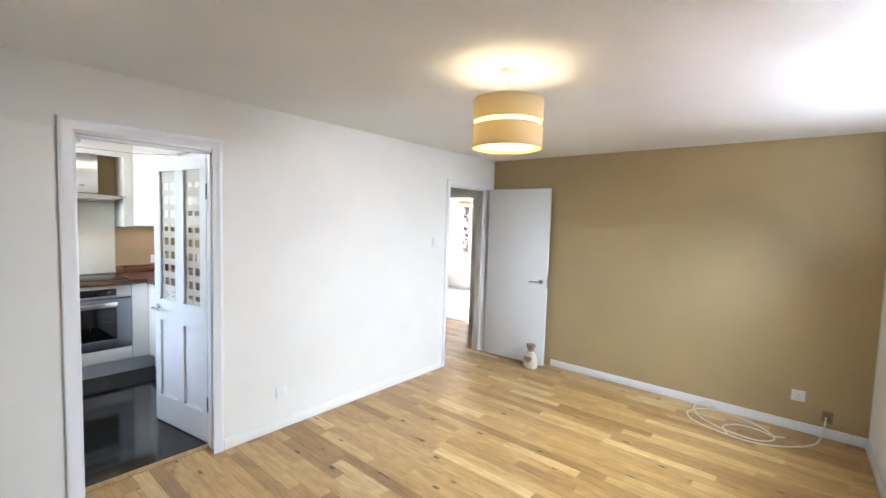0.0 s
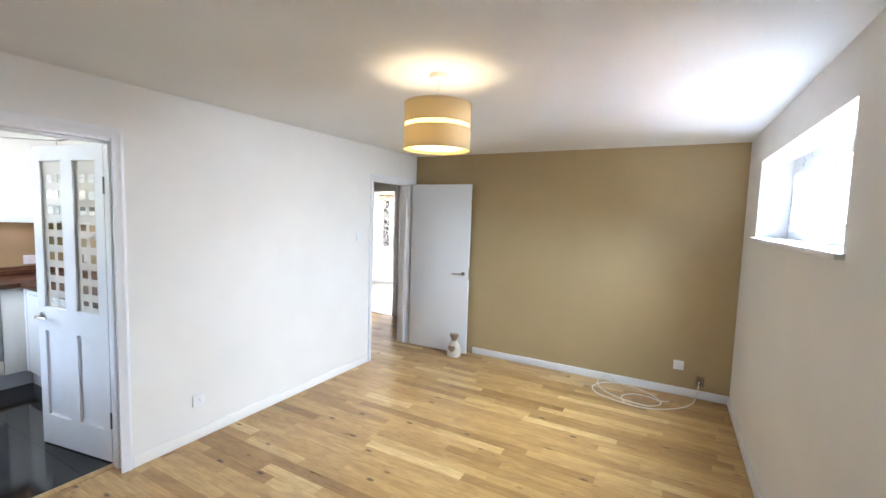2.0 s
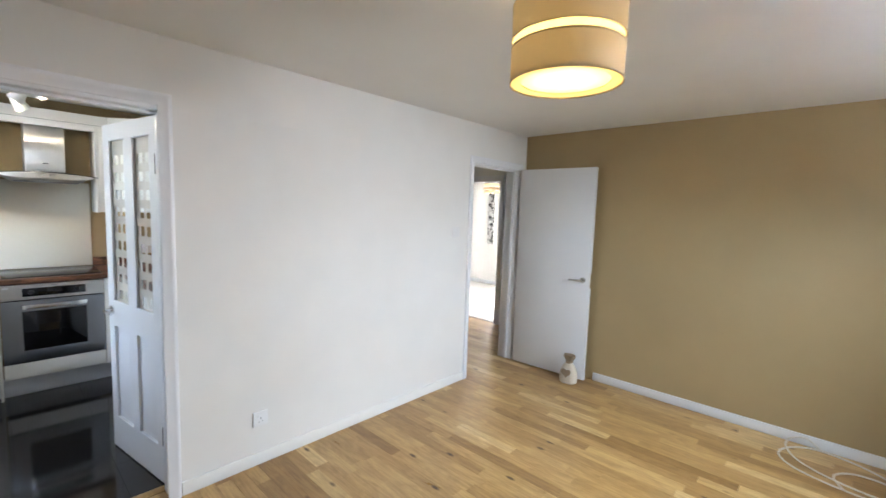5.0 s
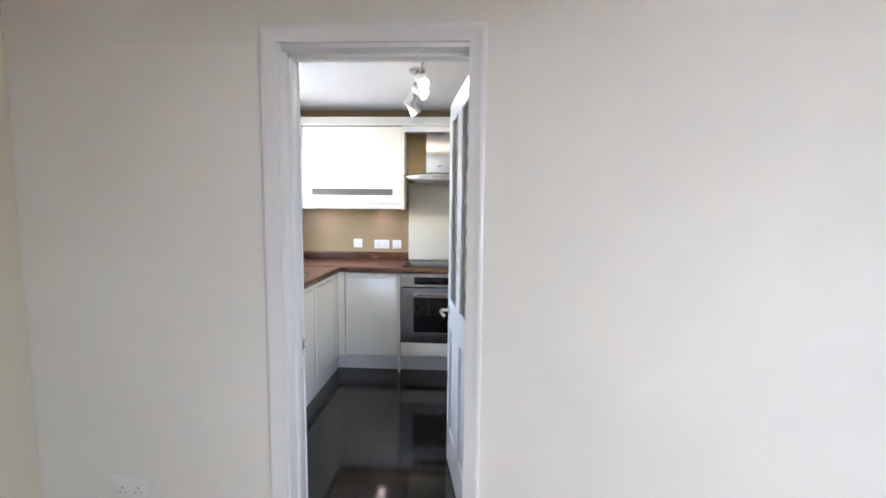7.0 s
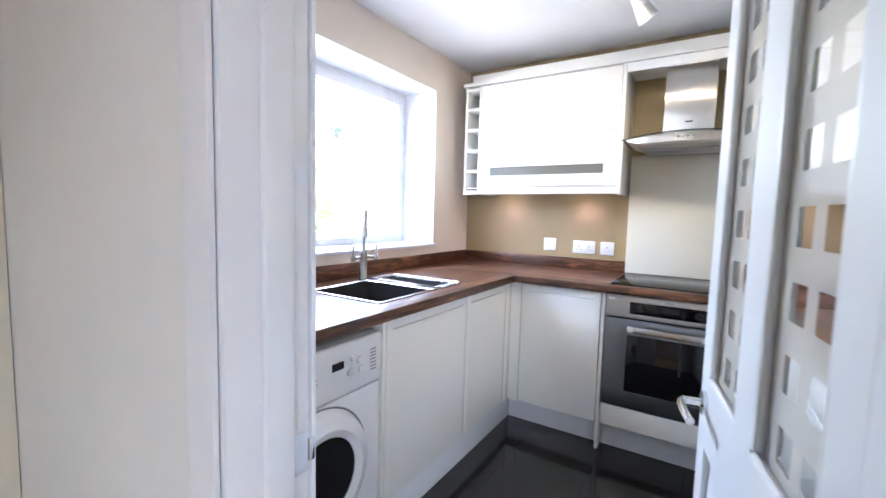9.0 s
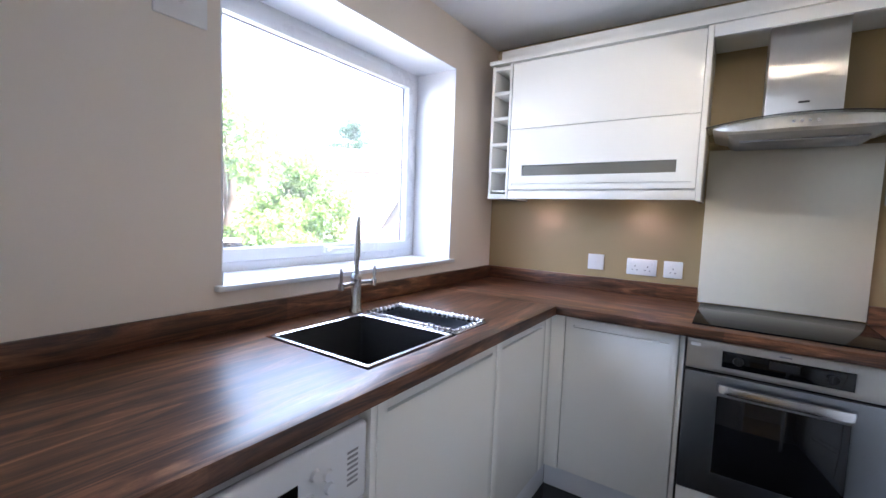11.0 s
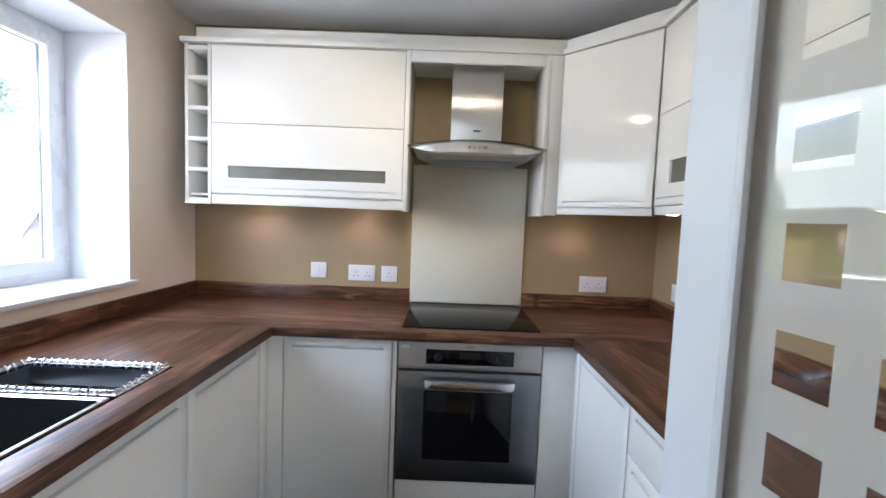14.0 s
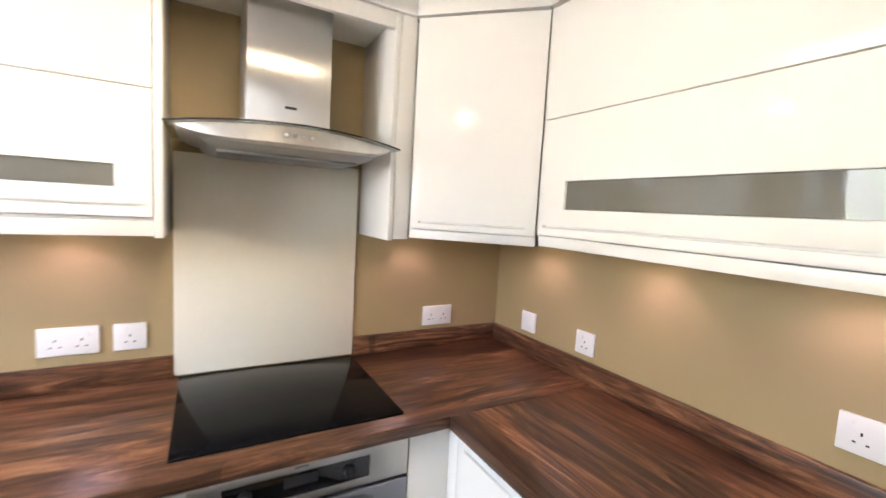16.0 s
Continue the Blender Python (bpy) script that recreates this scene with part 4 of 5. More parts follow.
for nm, b, mm in (("upstand", bx(KX + 0.001, KX + 0.018, KY0 + 0.02, 0.523, WT, 0.997, 0.003), M_WALY), ("upstand", bx(KX + 0.001, KX + 0.018, 1.134, KY1 - 0.02, WT, 0.997, 0.003), M_WALY),
                  ("upstand", bx(KX + 0.001, XK - 0.002, KY0 + 0.001, KY0 + 0.0185, WT, 0.997, 0.003), M_WALX), ("upstand", bx(KX + 0.001, XK - 0.002, KY1 - 0.0185, KY1 - 0.001, WT, 0.997, 0.003), M_WALX)):
    solid(nm, b, mm, "low walnut upstand along the kitchen wall", "upstand", "upstands")
solid("splashback", bx(KX + 0.001, KX + 0.012, 0.525, 1.132, 0.927, 1.665, 0.001), M_SPLASH, "cream glass splashback behind the hob", "splashback")

# hob
hob = thing("hob", "black glass hob set on the walnut worktop", "hob", at=(-4.95, 0.83, WT))
part("glass_top", bx(-5.215, -4.695, 0.54, 1.125, WT, 0.9265, 0.002), M_HOB, hob)

# extractor hood with curved glass
hood = thing("extractor_hood", "stainless steel chimney extractor hood with a curved glass canopy", "extractor hood", at=(-5.1, 0.835, 1.649))
part("chimney", bx(KX + 0.002, -4.985, 0.715, 0.955, 1.71, 2.13, 0.002), M_STEEL, hood, "brushed steel chimney")
part("maker_mark", bx(-4.9855, -4.984, 0.82, 0.855, 1.80, 1.808), M_DARK, hood)


def arch_z(y):
    return 1.724 - 0.021 * ((y - 0.835) / 0.315) ** 2


loops = []
for k in range(25):
    y = 0.522 + 0.626 * k / 24
    z = arch_z(y)
    xf = -4.80 - 0.07 * ((y - 0.835) / 0.313) ** 2
    loops.append([(KX + 0.01, y, z), (xf, y, z), (xf, y, z + 0.006), (KX + 0.01, y, z + 0.006)])
part("glass_canopy", rings(loops), M_HOODG, hood, "curved smoked glass canopy")
edge = [(-4.80 - 0.07 * ((y - 0.835) / 0.313) ** 2 + 0.0015, y, arch_z(y) + 0.003) for y in [0.522 + 0.626 * k / 24 for k in range(25)]]
part("glass_edge", tube(edge, 0.0024, 6), M_DARK, hood, "dark polished glass edge")
loops = []
for k in range(21):
    y = 0.545 + 0.58 * k / 20
    f = abs((y - 0.835) / 0.29)
    zt = arch_z(y) - 0.001
    zb = min(1.673 + 0.024 * f ** 6, zt - 0.004)
    xf = -4.825 - 0.065 * f ** 2
    loops.append([(KX + 0.02, y, zb), (xf - 0.012, y, zb), (xf, y, zb + 0.006), (xf, y, zt), (KX + 0.02, y, zt)])
part("visor", rings(loops), M_VISOR, hood, "brushed steel curved visor")
part("body", rings([[(KX + 0.02, 0.60, 1.674), (-4.87, 0.60, 1.674), (-4.87, 1.07, 1.674), (KX + 0.02, 1.07, 1.674)], [(KX + 0.02, 0.625, 1.657), (-4.905, 0.625, 1.657), (-4.905, 1.045, 1.657), (KX + 0.02, 1.045, 1.657)]]), M_HOUSE, hood, "grey steel filter housing")
part("filter", bx(-5.15, -4.93, 0.64, 1.03, 1.649, 1.6565, 0.002), M_STEELD, hood, "grey metal grease filter")
for k in range(4):
    part("button", rod((-4.83, 0.80 + 0.023 * k, 1.7), (-4.82, 0.80 + 0.023 * k, 1.7), 0.006, seg=12), M_CHROME, hood, "small round push button")

# wall units
UX = -4.94


def lift_unit(name, label, m, w, split, depth, s0, s1, m0, m1):
    """Wall cabinet with two lift-up fronts, the lower with an obscure glass strip, in own axes."""
    t = thing(name, label, "cabinet", m=m, group="wall units")
    part("carcass", bx(0, w, 0.0, depth, 1.463, 2.146), M_CARC, t)
    part("upper_front", slab(0.002, w - 0.002, split + 0.0015, 2.142, 0.02, [], 0), M_UNIT, t, "gloss ivory lift-up front")
    lf = part("lower_front", slab(0.002, w - 0.002, 1.465, split - 0.0015, 0.02, [(m0, w - m1, s0, s1), (0.02, w - 0.02, 1.49, 1.496)], 0), M_UNIT, t, "gloss ivory lift-up front")
    part("glass_strip", bx(m0 + 0.001, w - m1 - 0.001, -0.012, -0.003, s0 + 0.001, s1 - 0.001), M_STRIP, lf, "grey obscure glass strip")
    part("slot_backing", bx(0.019, w - 0.019, -0.008, -0.002, 1.488, 1.498), M_CARC, lf)
    return t


lift_unit("wall_cabinet", "gloss ivory wall cabinet with a glass strip above the sockets", pose(UX - 0.02, -0.402, 0, 0, 0, 90), 0.90, 1.79, 0.27, 1.538, 1.594, 0.078, 0.082)
lift_unit("side_wall_cabinet", "gloss ivory wall cabinet with a glass strip on the side wall", pose(-4.62, 1.54, 0, 0, 0, 0), 0.92, 1.815, 0.30, 1.545, 1.628, 0.1, 0.09)
solid("light_rail", bx(UX - 0.018, UX - 0.004, -0.402, 0.498, 1.415, 1.455, 0.001), M_UNIT, "ivory light rail below the wall cabinet", "light rail", "light rails")
solid("light_rail", bx(-4.64, -3.70, 1.526, 1.54, 1.430, 1.462, 0.001), M_UNIT, "ivory light rail below the side wall cabinet", "light rail", "light rails")
solid("unit_base_board", bx(KX + 0.001, UX - 0.02, -0.51, 0.498, 1.452, 1.462), M_CARC, "white underside board of the wall cabinets", "board", "underside boards")
solid("unit_base_board", bx(-4.64, -3.70, 1.542, KY1 - 0.001, 1.452, 1.462), M_CARC, "white underside board of the side wall cabinet", "board", "underside boards")
solid("end_panel", bx(KX + 0.001, UX + 0.003, 0.499, 0.519, 1.411, 2.148, 0.001), M_UNIT, "ivory end panel of the wall cabinet beside the hood", "end panel", "end panels")
solid("end_panel", bx(KX + 0.001, UX + 0.003, 1.146, 1.164, 1.413, 2.148, 0.001), M_UNIT, "ivory end panel of the corner cabinet beside the hood", "end panel", "end panels")
solid("end_panel", bx(-3.699, -3.681, 1.518, KY1 - 0.001, 1.428, 2.148, 0.001), M_UNIT, "ivory end panel of the side wall cabinet", "end panel", "end panels")
solid("filler_panel", bx(UX - 0.016, UX + 0.001, 1.165, 1.222, 1.418, 2.148, 0.001), M_UNIT, "ivory filler strip beside the corner wall cabinet", "filler panel", "filler panels")
solid("filler_panel", bx(-4.635, -4.618, 1.526, 1.55, 1.43, 2.148, 0.001), M_UNIT, "ivory filler strip between the corner and side wall cabinets", "filler panel", "filler panels")
# board above the hood
solid("bridging_board", join(bx(KX + 0.001, UX - 0.002, 0.52, 1.145, 2.125, 2.147), bx(UX - 0.018, UX + 0.001, 0.52, 1.145, 2.098, 2.148, 0.001)), M_CARC, "white bridging board above the hood", "bridging board")
# open rack
rk = thing("wine_rack", "narrow open ivory bottle rack with five cells, backs painted lilac for shade", "rack", m=pose(UX - 0.0, -0.525, 0, 0, 0, 90), group="")
part("side", bx(0, 0.016, 0, 0.285, 1.42, 2.146, 0.001), M_UNIT, rk)
part("side", bx(0.107, 0.121, 0, 0.285, 1.42, 2.146, 0.001), M_UNIT, rk)
# the dimness inside the cells is put into this back's lilac-grey colour
part("back", bx(0.016, 0.107, 0.275, 0.285, 1.42, 2.146), M_RACK, rk, "rack back with shade put into its lilac-grey colour")
for z in (1.43, 1.573, 1.714, 1.855, 1.993, 2.128):
    part("shelf", bx(0.016, 0.107, 0.0, 0.275, z - 0.009, z + 0.009, 0.001), M_UNIT, rk)
part("bottom_rail", bx(0, 0.121, -0.004, 0.285, 1.412, 1.42), M_UNIT, rk)
# diagonal corner unit
A, B = Vector((-4.93, 1.222)), Vector((-4.632, 1.522))
cu = thing("corner_wall_cabinet", "gloss ivory diagonal corner wall cabinet", "cabinet", m=Matrix.Translation((A.x, A.y, 0)) @ pose(0, 0, 0, 0, 0, math.degrees(math.atan2(B.y - A.y, B.x - A.x))), group="wall units")
cw = (B - A).length
part("cabinet_door", moved(slab(0.004, cw - 0.001, 1.458, 2.142, 0.02, [(0.035, cw - 0.035, 1.478, 1.484)], 0.006), Matrix.Translation((0, 0.012, 0))), M_UNIT, cu, "gloss ivory door")
part("frame", join(bx(0, cw, 0.013, 0.03, 1.425, 2.148), bx(0.0, cw, 0.0, 0.012, 1.425, 1.455, 0.001)), M_CARC, cu)
solid("corner_unit_carcass", prism([(KX + 0.001, 1.166), (-4.96, 1.166), (-4.962, 1.24), (-4.662, 1.555), (-4.622, 1.555), (-4.622, KY1 - 0.001), (KX + 0.001, KY1 - 0.001)], 1.452, 2.146), M_CARC, "white carcass of the corner wall cabinet", "cabinet carcass")


def run(outline_pts, z0, z1, t):
    """A board that follows a line of points, thickness t to its left."""
    bms = []
    for (x0, y0), (x1, y1) in zip(outline_pts, outline_pts[1:]):
        d = Vector((x1 - x0, y1 - y0)).normalized()
        n = Vector((-d.y, d.x)) * t
        bms.append(prism([(x0, y0), (x1, y1), (x1 + n.x, y1 + n.y), (x0 + n.x, y0 + n.y)], z0, z1))
    return join(*bms)


line = [(UX + 0.012, -0.54), (UX + 0.012, 1.214), (-4.625, 1.508), (-3.675, 1.508)]
solid("cornice_board", run(line, 2.15, 2.17, 0.29), M_UNIT, "ivory top board along the wall cabinets", "cornice")
line = [(UX - 0.05, -0.5), (UX - 0.05, 1.245), (-4.65, 1.568), (-3.69, 1.568)]
solid("cornice_upstand", run(line, 2.171, 2.238, 0.018), M_UNIT, "ivory cornice set back above the wall cabinets", "cornice")

# lamps below the wall units
for x, y in ((-5.12, -0.263), (-5.12, 0.274), (-5.10, 1.37), (-4.87, 1.73), (-4.40, 1.73), (-3.93, 1.73)):
    pk = thing("under_cabinet_lamp", "small round lamp below a wall cabinet, switched on", "lamp", at=(x, y, 1.452), group="lamps below the wall cabinets")
    part("housing", lathe([(0.033, -0.012), (0.036, -0.01), (0.036, 0.0)], (x, y, 1.452), 24), M_NICKEL, pk)
    part("lens", lathe([(0.025, -0.0135), (0.027, -0.0122)], (x, y, 1.452), 24), M_PUCK, pk, "glowing lamp lens")
    lamp("under_cabinet_light", "SPOT", look((x, y, 1.434), (x - (0.03 if y < 1.5 else 0), y + (0.03 if y > 1.5 else 0), 0.9)), 0.075, (1.0, 0.72, 0.98), radius=0.02, spot=(radians(125), 0.6))

# sink
sk = thing("sink", "stainless steel one and a half bowl sink set in the worktop", "sink", at=(-3.85, -0.29, WT))


def bowl(x0, x1, y0, y1, rim, zb, r):
    def rr(i, z, rad):
        pts = []
        for cx, cy, a0 in ((x1 - i - rad, y1 - i - rad, 0), (x0 + i + rad, y1 - i - rad, 90), (x0 + i + rad, y0 + i + rad, 180), (x1 - i - rad, y0 + i + rad, 270)):
            for k in range(5):
                a = radians(a0 + 22.5 * k)
                pts.append((cx + rad * math.cos(a), cy + rad * math.sin(a), z))
        return pts
    return rr


rr = bowl(-3.935, -3.545, -0.503, -0.083, 0.014, 0.74, 0.012)
part("main_rim", rings([rr(0, 0.919, 0.008), rr(0, 0.9225, 0.008), rr(0.004, 0.924, 0.008), rr(0.008, 0.924, 0.008), rr(0.016, 0.9195, 0.010)], cap=False), M_RIM, sk, "bright steel rim")
part("main_bowl", rings([rr(0.016, 0.9215, 0.010), rr(0.017, 0.70, 0.012), rr(0.03, 0.675, 0.02), rr(0.17, 0.67, 0.01)][::-1] + [], cap=False), M_SINK, sk, "dark brushed steel bowl")
part("main_base", bx(-3.93, -3.55, -0.50, -0.09, 0.655, 0.669), M_SINK, sk)
part("waste", lathe([(0.012, 0.0), (0.04, 0.002), (0.043, 0.0)], (-3.74, -0.29, 0.672), 24), M_CHROME, sk, "round waste")
part("overflow", join(*[bx(-3.735 + 0.03 * k, -3.715 + 0.03 * k, -0.4875, -0.483, 0.81, 0.828, 0.002) for k in range(2)]), M_DARK, sk, "dark overflow slots")
r2 = bowl(-4.152, -3.945, -0.497, -0.077, 0.012, 0.80, 0.012)
part("half_rim", rings([r2(0, 0.919, 0.008), r2(0, 0.9225, 0.008), r2(0.004, 0.924, 0.008), r2(0.010, 0.924, 0.008), r2(0.013, 0.921, 0.010)], cap=False), M_RIM, sk, "bright steel rim")
part("half_bowl", rings([r2(0.08, 0.818, 0.01), r2(0.03, 0.822, 0.02), r2(0.015, 0.84, 0.012), r2(0.013, 0.9215, 0.010)], cap=False), M_SINK, sk, "dark brushed steel bowl")
part("half_base", bx(-4.15, -3.95, -0.495, -0.08, 0.805, 0.816), M_SINK, sk)
# colander insert with a wavy wire rim
co = thing("colander_basket", "steel wire colander basket resting in the half bowl", "colander", at=(-4.05, -0.29, 0.93))
loop = []
x0, x1, y0, y1 = -4.143, -3.955, -0.488, -0.087
for p, q, n in (((x0, y0), (x1, y0), 8), ((x1, y0), (x1, y1), 18), ((x1, y1), (x0, y1), 8), ((x0, y1), (x0, y0), 18)):
    for k in range(n):
        loop.append((p[0] + (q[0] - p[0]) * k / n, p[1] + (q[1] - p[1]) * k / n))
part("rim_wire", tube([(x, y, 0.9285) for x, y in loop] + [(x0, y0, 0.9285)], 0.003, 8), M_CHROME, co)
for x, y in loop:
    nx, ny = (1 if x < x0 + 0.002 else -1 if x > x1 - 0.002 else 0), (1 if y < y0 + 0.002 else -1 if y > y1 - 0.002 else 0)
    part("wire", tube(smooth_path([(x - 0.006 * nx, y - 0.006 * ny, 0.927), (x, y, 0.934), (x + 0.008 * nx, y + 0.008 * ny, 0.925), (x + 0.009 * nx, y + 0.009 * ny, 0.913)], 3), 0.0024, 6), M_CHROME, co)
wall_ = []
for i_, z_ in ((0.009, 0.915), (0.012, 0.862)):
    wall_.append([(x0 + i_, y0 + i_, z_), (x1 - i_, y0 + i_, z_), (x1 - i_, y1 - i_, z_), (x0 + i_, y1 - i_, z_)])
part("basket_wall", rings(wall_, cap=False), M_STEELD, co, "dark perforated basket wall")
part("tray", bx(x0 + 0.012, x1 - 0.012, y0 + 0.012, y1 - 0.012, 0.856, 0.860, 0.001), M_STEELD, co)

# tap
TX, TY = -3.935, -0.535
tap = thing("mixer_tap", "brushed steel bridge mixer tap with curved spout", "tap", at=(TX, TY, WT))
part("base", lathe([(0.026, 0.0), (0.026, 0.012), (0.02, 0.02), (0.019, 0.13), (0.021, 0.145), (0.015, 0.155)], (TX, TY, WT), 24), M_NICKEL, tap)
d = Vector((0.68, 0.73, 0)).normalized()
arc = [(TX, TY, 1.06), (TX, TY, 1.20)] + [(TX + d.x * 0.062 * (1 - math.cos(a)), TY + d.y * 0.062 * (1 - math.cos(a)), 1.235 + 0.058 * math.sin(a)) for a in [math.pi * k / 10 for k in range(11)]] + [(TX + d.x * 0.124, TY + d.y * 0.124, 1.15)]
part("spout", tube(smooth_path(arc, 3), 0.0098, 14), M_NICKEL, tap, "tall swan-neck spout")
for s in (-1, 1):
    part("lever", join(rod((TX, TY, 1.04), (TX + s * 0.08, TY + 0.01, 1.035), 0.008, 0.007), rod((TX + s * 0.085, TY + 0.01, 1.02), (TX + s * 0.085, TY + 0.01, 1.045), 0.012), rod((TX + s * 0.085, TY + 0.01, 1.04), (TX + s * 0.087, TY + 0.012, 1.10), 0.006)), M_NICKEL, tap, "small upright lever")

# washing machine
WX0, WX1, WY = -3.468, -2.872, 0.0
wm = thing("washing_machine", "white front-loading washing machine under the worktop", "washing machine", at=((WX0 + WX1) / 2, -0.28, 0.0))
part("body", bx(WX0, WX1, -0.56, WY - 0.012, 0.02, 0.852, 0.022, 3), M_APPL, wm)
wf = moved(slab(0.012, WX1 - WX0 - 0.012, 0.09, 0.665, 0.016, [], 0), pose(WX1, WY - 0.02, 0, 0, 0, 180))
part("front", wf, M_APPL, wm)
cp = part("control_panel", moved(bx(0.006, WX1 - WX0 - 0.006, -0.024, 0, 0.668, 0.848, 0.012, 3), pose(WX1, WY - 0.022, 0, 0, 0, 180)), M_APPL, wm, "white control panel with printed marks")
WC = (WX0 + WX1) / 2
yf = WY + 0.0025
part("display", bx(-3.275, -3.225, yf - 0.003, yf + 0.001, 0.765, 0.79), M_BLACK, cp, "small black display")
part("dial", join(rod((-3.12, yf, 0.745), (-3.12, yf + 0.018, 0.745), 0.032, 0.028, 28), bx(-3.123, -3.117, yf + 0.016, yf + 0.021, 0.72, 0.77, 0.001)), M_APPL, cp, "white programme dial")
part("dial_marks", join(*[bx(-3.12 + 0.043 * math.cos(a) - 0.002, -3.12 + 0.043 * math.cos(a) + 0.002, yf - 0.001, yf + 0.0006, 0.745 + 0.043 * math.sin(a) - 0.003, 0.745 + 0.043 * math.sin(a) + 0.003) for a in [2 * math.pi * k / 16 for k in range(16)]]), M_GREY, cp)
for x, z in ((-3.315, 0.79), (-3.345, 0.775), (-3.30, 0.745), (-3.35, 0.745)):
    part("knob", rod((x, yf, z), (x, yf + 0.008, z), 0.013, 0.011, 16), M_APPL, cp)
part("printing", join(*[bx(-3.43, -3.40, yf - 0.001, yf + 0.0006, 0.72 + 0.012 * k, 0.725 + 0.012 * k) for k in range(7)], *[bx(-3.04, -2.93, yf - 0.001, yf + 0.0006, 0.73 + 0.014 * k, 0.733 + 0.014 * k) for k in range(5)], bx(-3.035, -2.95, yf - 0.001, yf + 0.0006, 0.685, 0.70)), M_GREY, cp)
part("drawer_line", bx(-3.055, -3.052, yf - 0.001, yf + 0.0006, 0.68, 0.84), M_GREY, cp)
wd = part("door_ring", moved(lathe([(0.135, 0.0), (0.135, 0.035), (0.16, 0.045), (0.20, 0.03), (0.212, 0.008), (0.214, 0.0), (0.135, 0.0)], seg=56, cap=False), pose(WC, WY - 0.006, 0.44, -90, 0, 0)), M_APPL, wm, "round white door ring")
part("door_bowl", moved(lathe([(0.0005, -0.05), (0.07, -0.04), (0.115, -0.01), (0.136, 0.03)], seg=48), pose(WC, WY - 0.006, 0.44, -90, 0, 0)), M_BLACK, wd, "dark domed door glass")
part("door_pull", moved(lathe([(0.214, 0.002), (0.219, 0.004), (0.222, 0.001), (0.214, 0.002)], seg=56, cap=False), pose(WC, WY - 0.006, 0.44, -90, 0, 0)), M_GREY, wd)
part("kick_panel", bx(WX0 + 0.015, WX1 - 0.015, -0.03, WY - 0.008, 0.022, 0.088, 0.004), M_APPL, wm)
for x in (WX0 + 0.06, WX1 - 0.06):
    part("foot", rod((x, -0.06, 0.0), (x, -0.06, 0.03), 0.02), M_DARK, wm)

# ceiling spot bar in the kitchen
sb = thing("ceiling_spot_bar", "curved metal ceiling bar with four white spot lamps, switched on", "spotlight", at=(-3.95, 0.76, HK))
part("ceiling_plate", lathe([(0.045, -0.022), (0.055, -0.016), (0.055, 0.0)], (-4.08, 0.73, HK), 28), M_NICKEL, sb)
bar = smooth_path([(-3.78, 0.80, 2.315), (-3.92, 0.77, 2.30), (-4.08, 0.73, 2.295), (-4.25, 0.68, 2.27), (-4.36, 0.66, 2.25)], 8)
part("bar", tube(bar, 0.009, 10), M_NICKEL, sb, "bent metal bar")
part("stem", rod((-4.08, 0.73, 2.29), (-4.08, 0.73, 2.34), 0.012), M_NICKEL, sb)
for (x, y, zb), aim, glare in (((-3.95, 0.765, 2.30), Vector((0.62, 0.42, -0.55)), 0.1), ((-4.08, 0.74, 2.27), Vector((0.45, 0.75, -0.5)), 0.1),
                               ((-4.22, 0.685, 2.26), Vector((-0.28, -0.5, -0.82)), 0.55), ((-4.33, 0.665, 2.225), Vector((-0.45, 0.45, -0.75)), 0.16)):
    aim = aim.normalized()
    p0 = Vector((x, y, zb))
    pc = p0 + Vector((0, 0, -0.055))
    q = aim.to_track_quat("Z", "Y").to_matrix().to_4x4()
    hdp = part("spot_head", moved(lathe([(0.016, -0.05), (0.024, -0.045), (0.03, -0.01), (0.041, 0.05), (0.043, 0.06), (0.038, 0.06), (0.03, 0.03)], seg=28, cap=False), Matrix.Translation(pc) @ q), M_PLAST, sb, "white cone spot head")
    part("lens", moved(lathe([(0.0005, 0.04), (0.022, 0.04)], seg=28), Matrix.Translation(pc) @ q), M_LAMP, hdp, "glowing lamp lens")
    part("bracket", rod(p0, pc - aim * 0.03, 0.006), M_NICKEL, sb)
    lamp("kitchen_spot_light", "SPOT", look(pc + aim * 0.065, pc + aim * 2), glare, (1.0, 0.85, 0.64), radius=0.015, spot=(radians(145), 0.6))

# outside: ground, trees, houses, fence, cars
GZ = -1.0


def leaf_mat(name, c1, c2):
    m, nt, b = mat(name)
    g = nt.nodes.new("ShaderNodeNewGeometry")
    nt.links.new(ramp(nt, g.outputs["Random Per Island"], [(0.0, c1), (1.0, c2)]), b.inputs["Base Color"])
    b.inputs["Roughness"].default_value = 0.6
    tl = nt.nodes.new("ShaderNodeBsdfTranslucent")
    tl.inputs[0].default_value = (*c2, 1)
    mx = nt.nodes.new("ShaderNodeMixShader")
    mx.inputs[0].default_value = 0.3
    nt.links.new(b.outputs[0], mx.inputs[1])
    nt.links.new(tl.outputs[0], mx.inputs[2])
    nt.links.new(mx.outputs[0], nt.nodes["Material Output"].inputs[0])
    return m


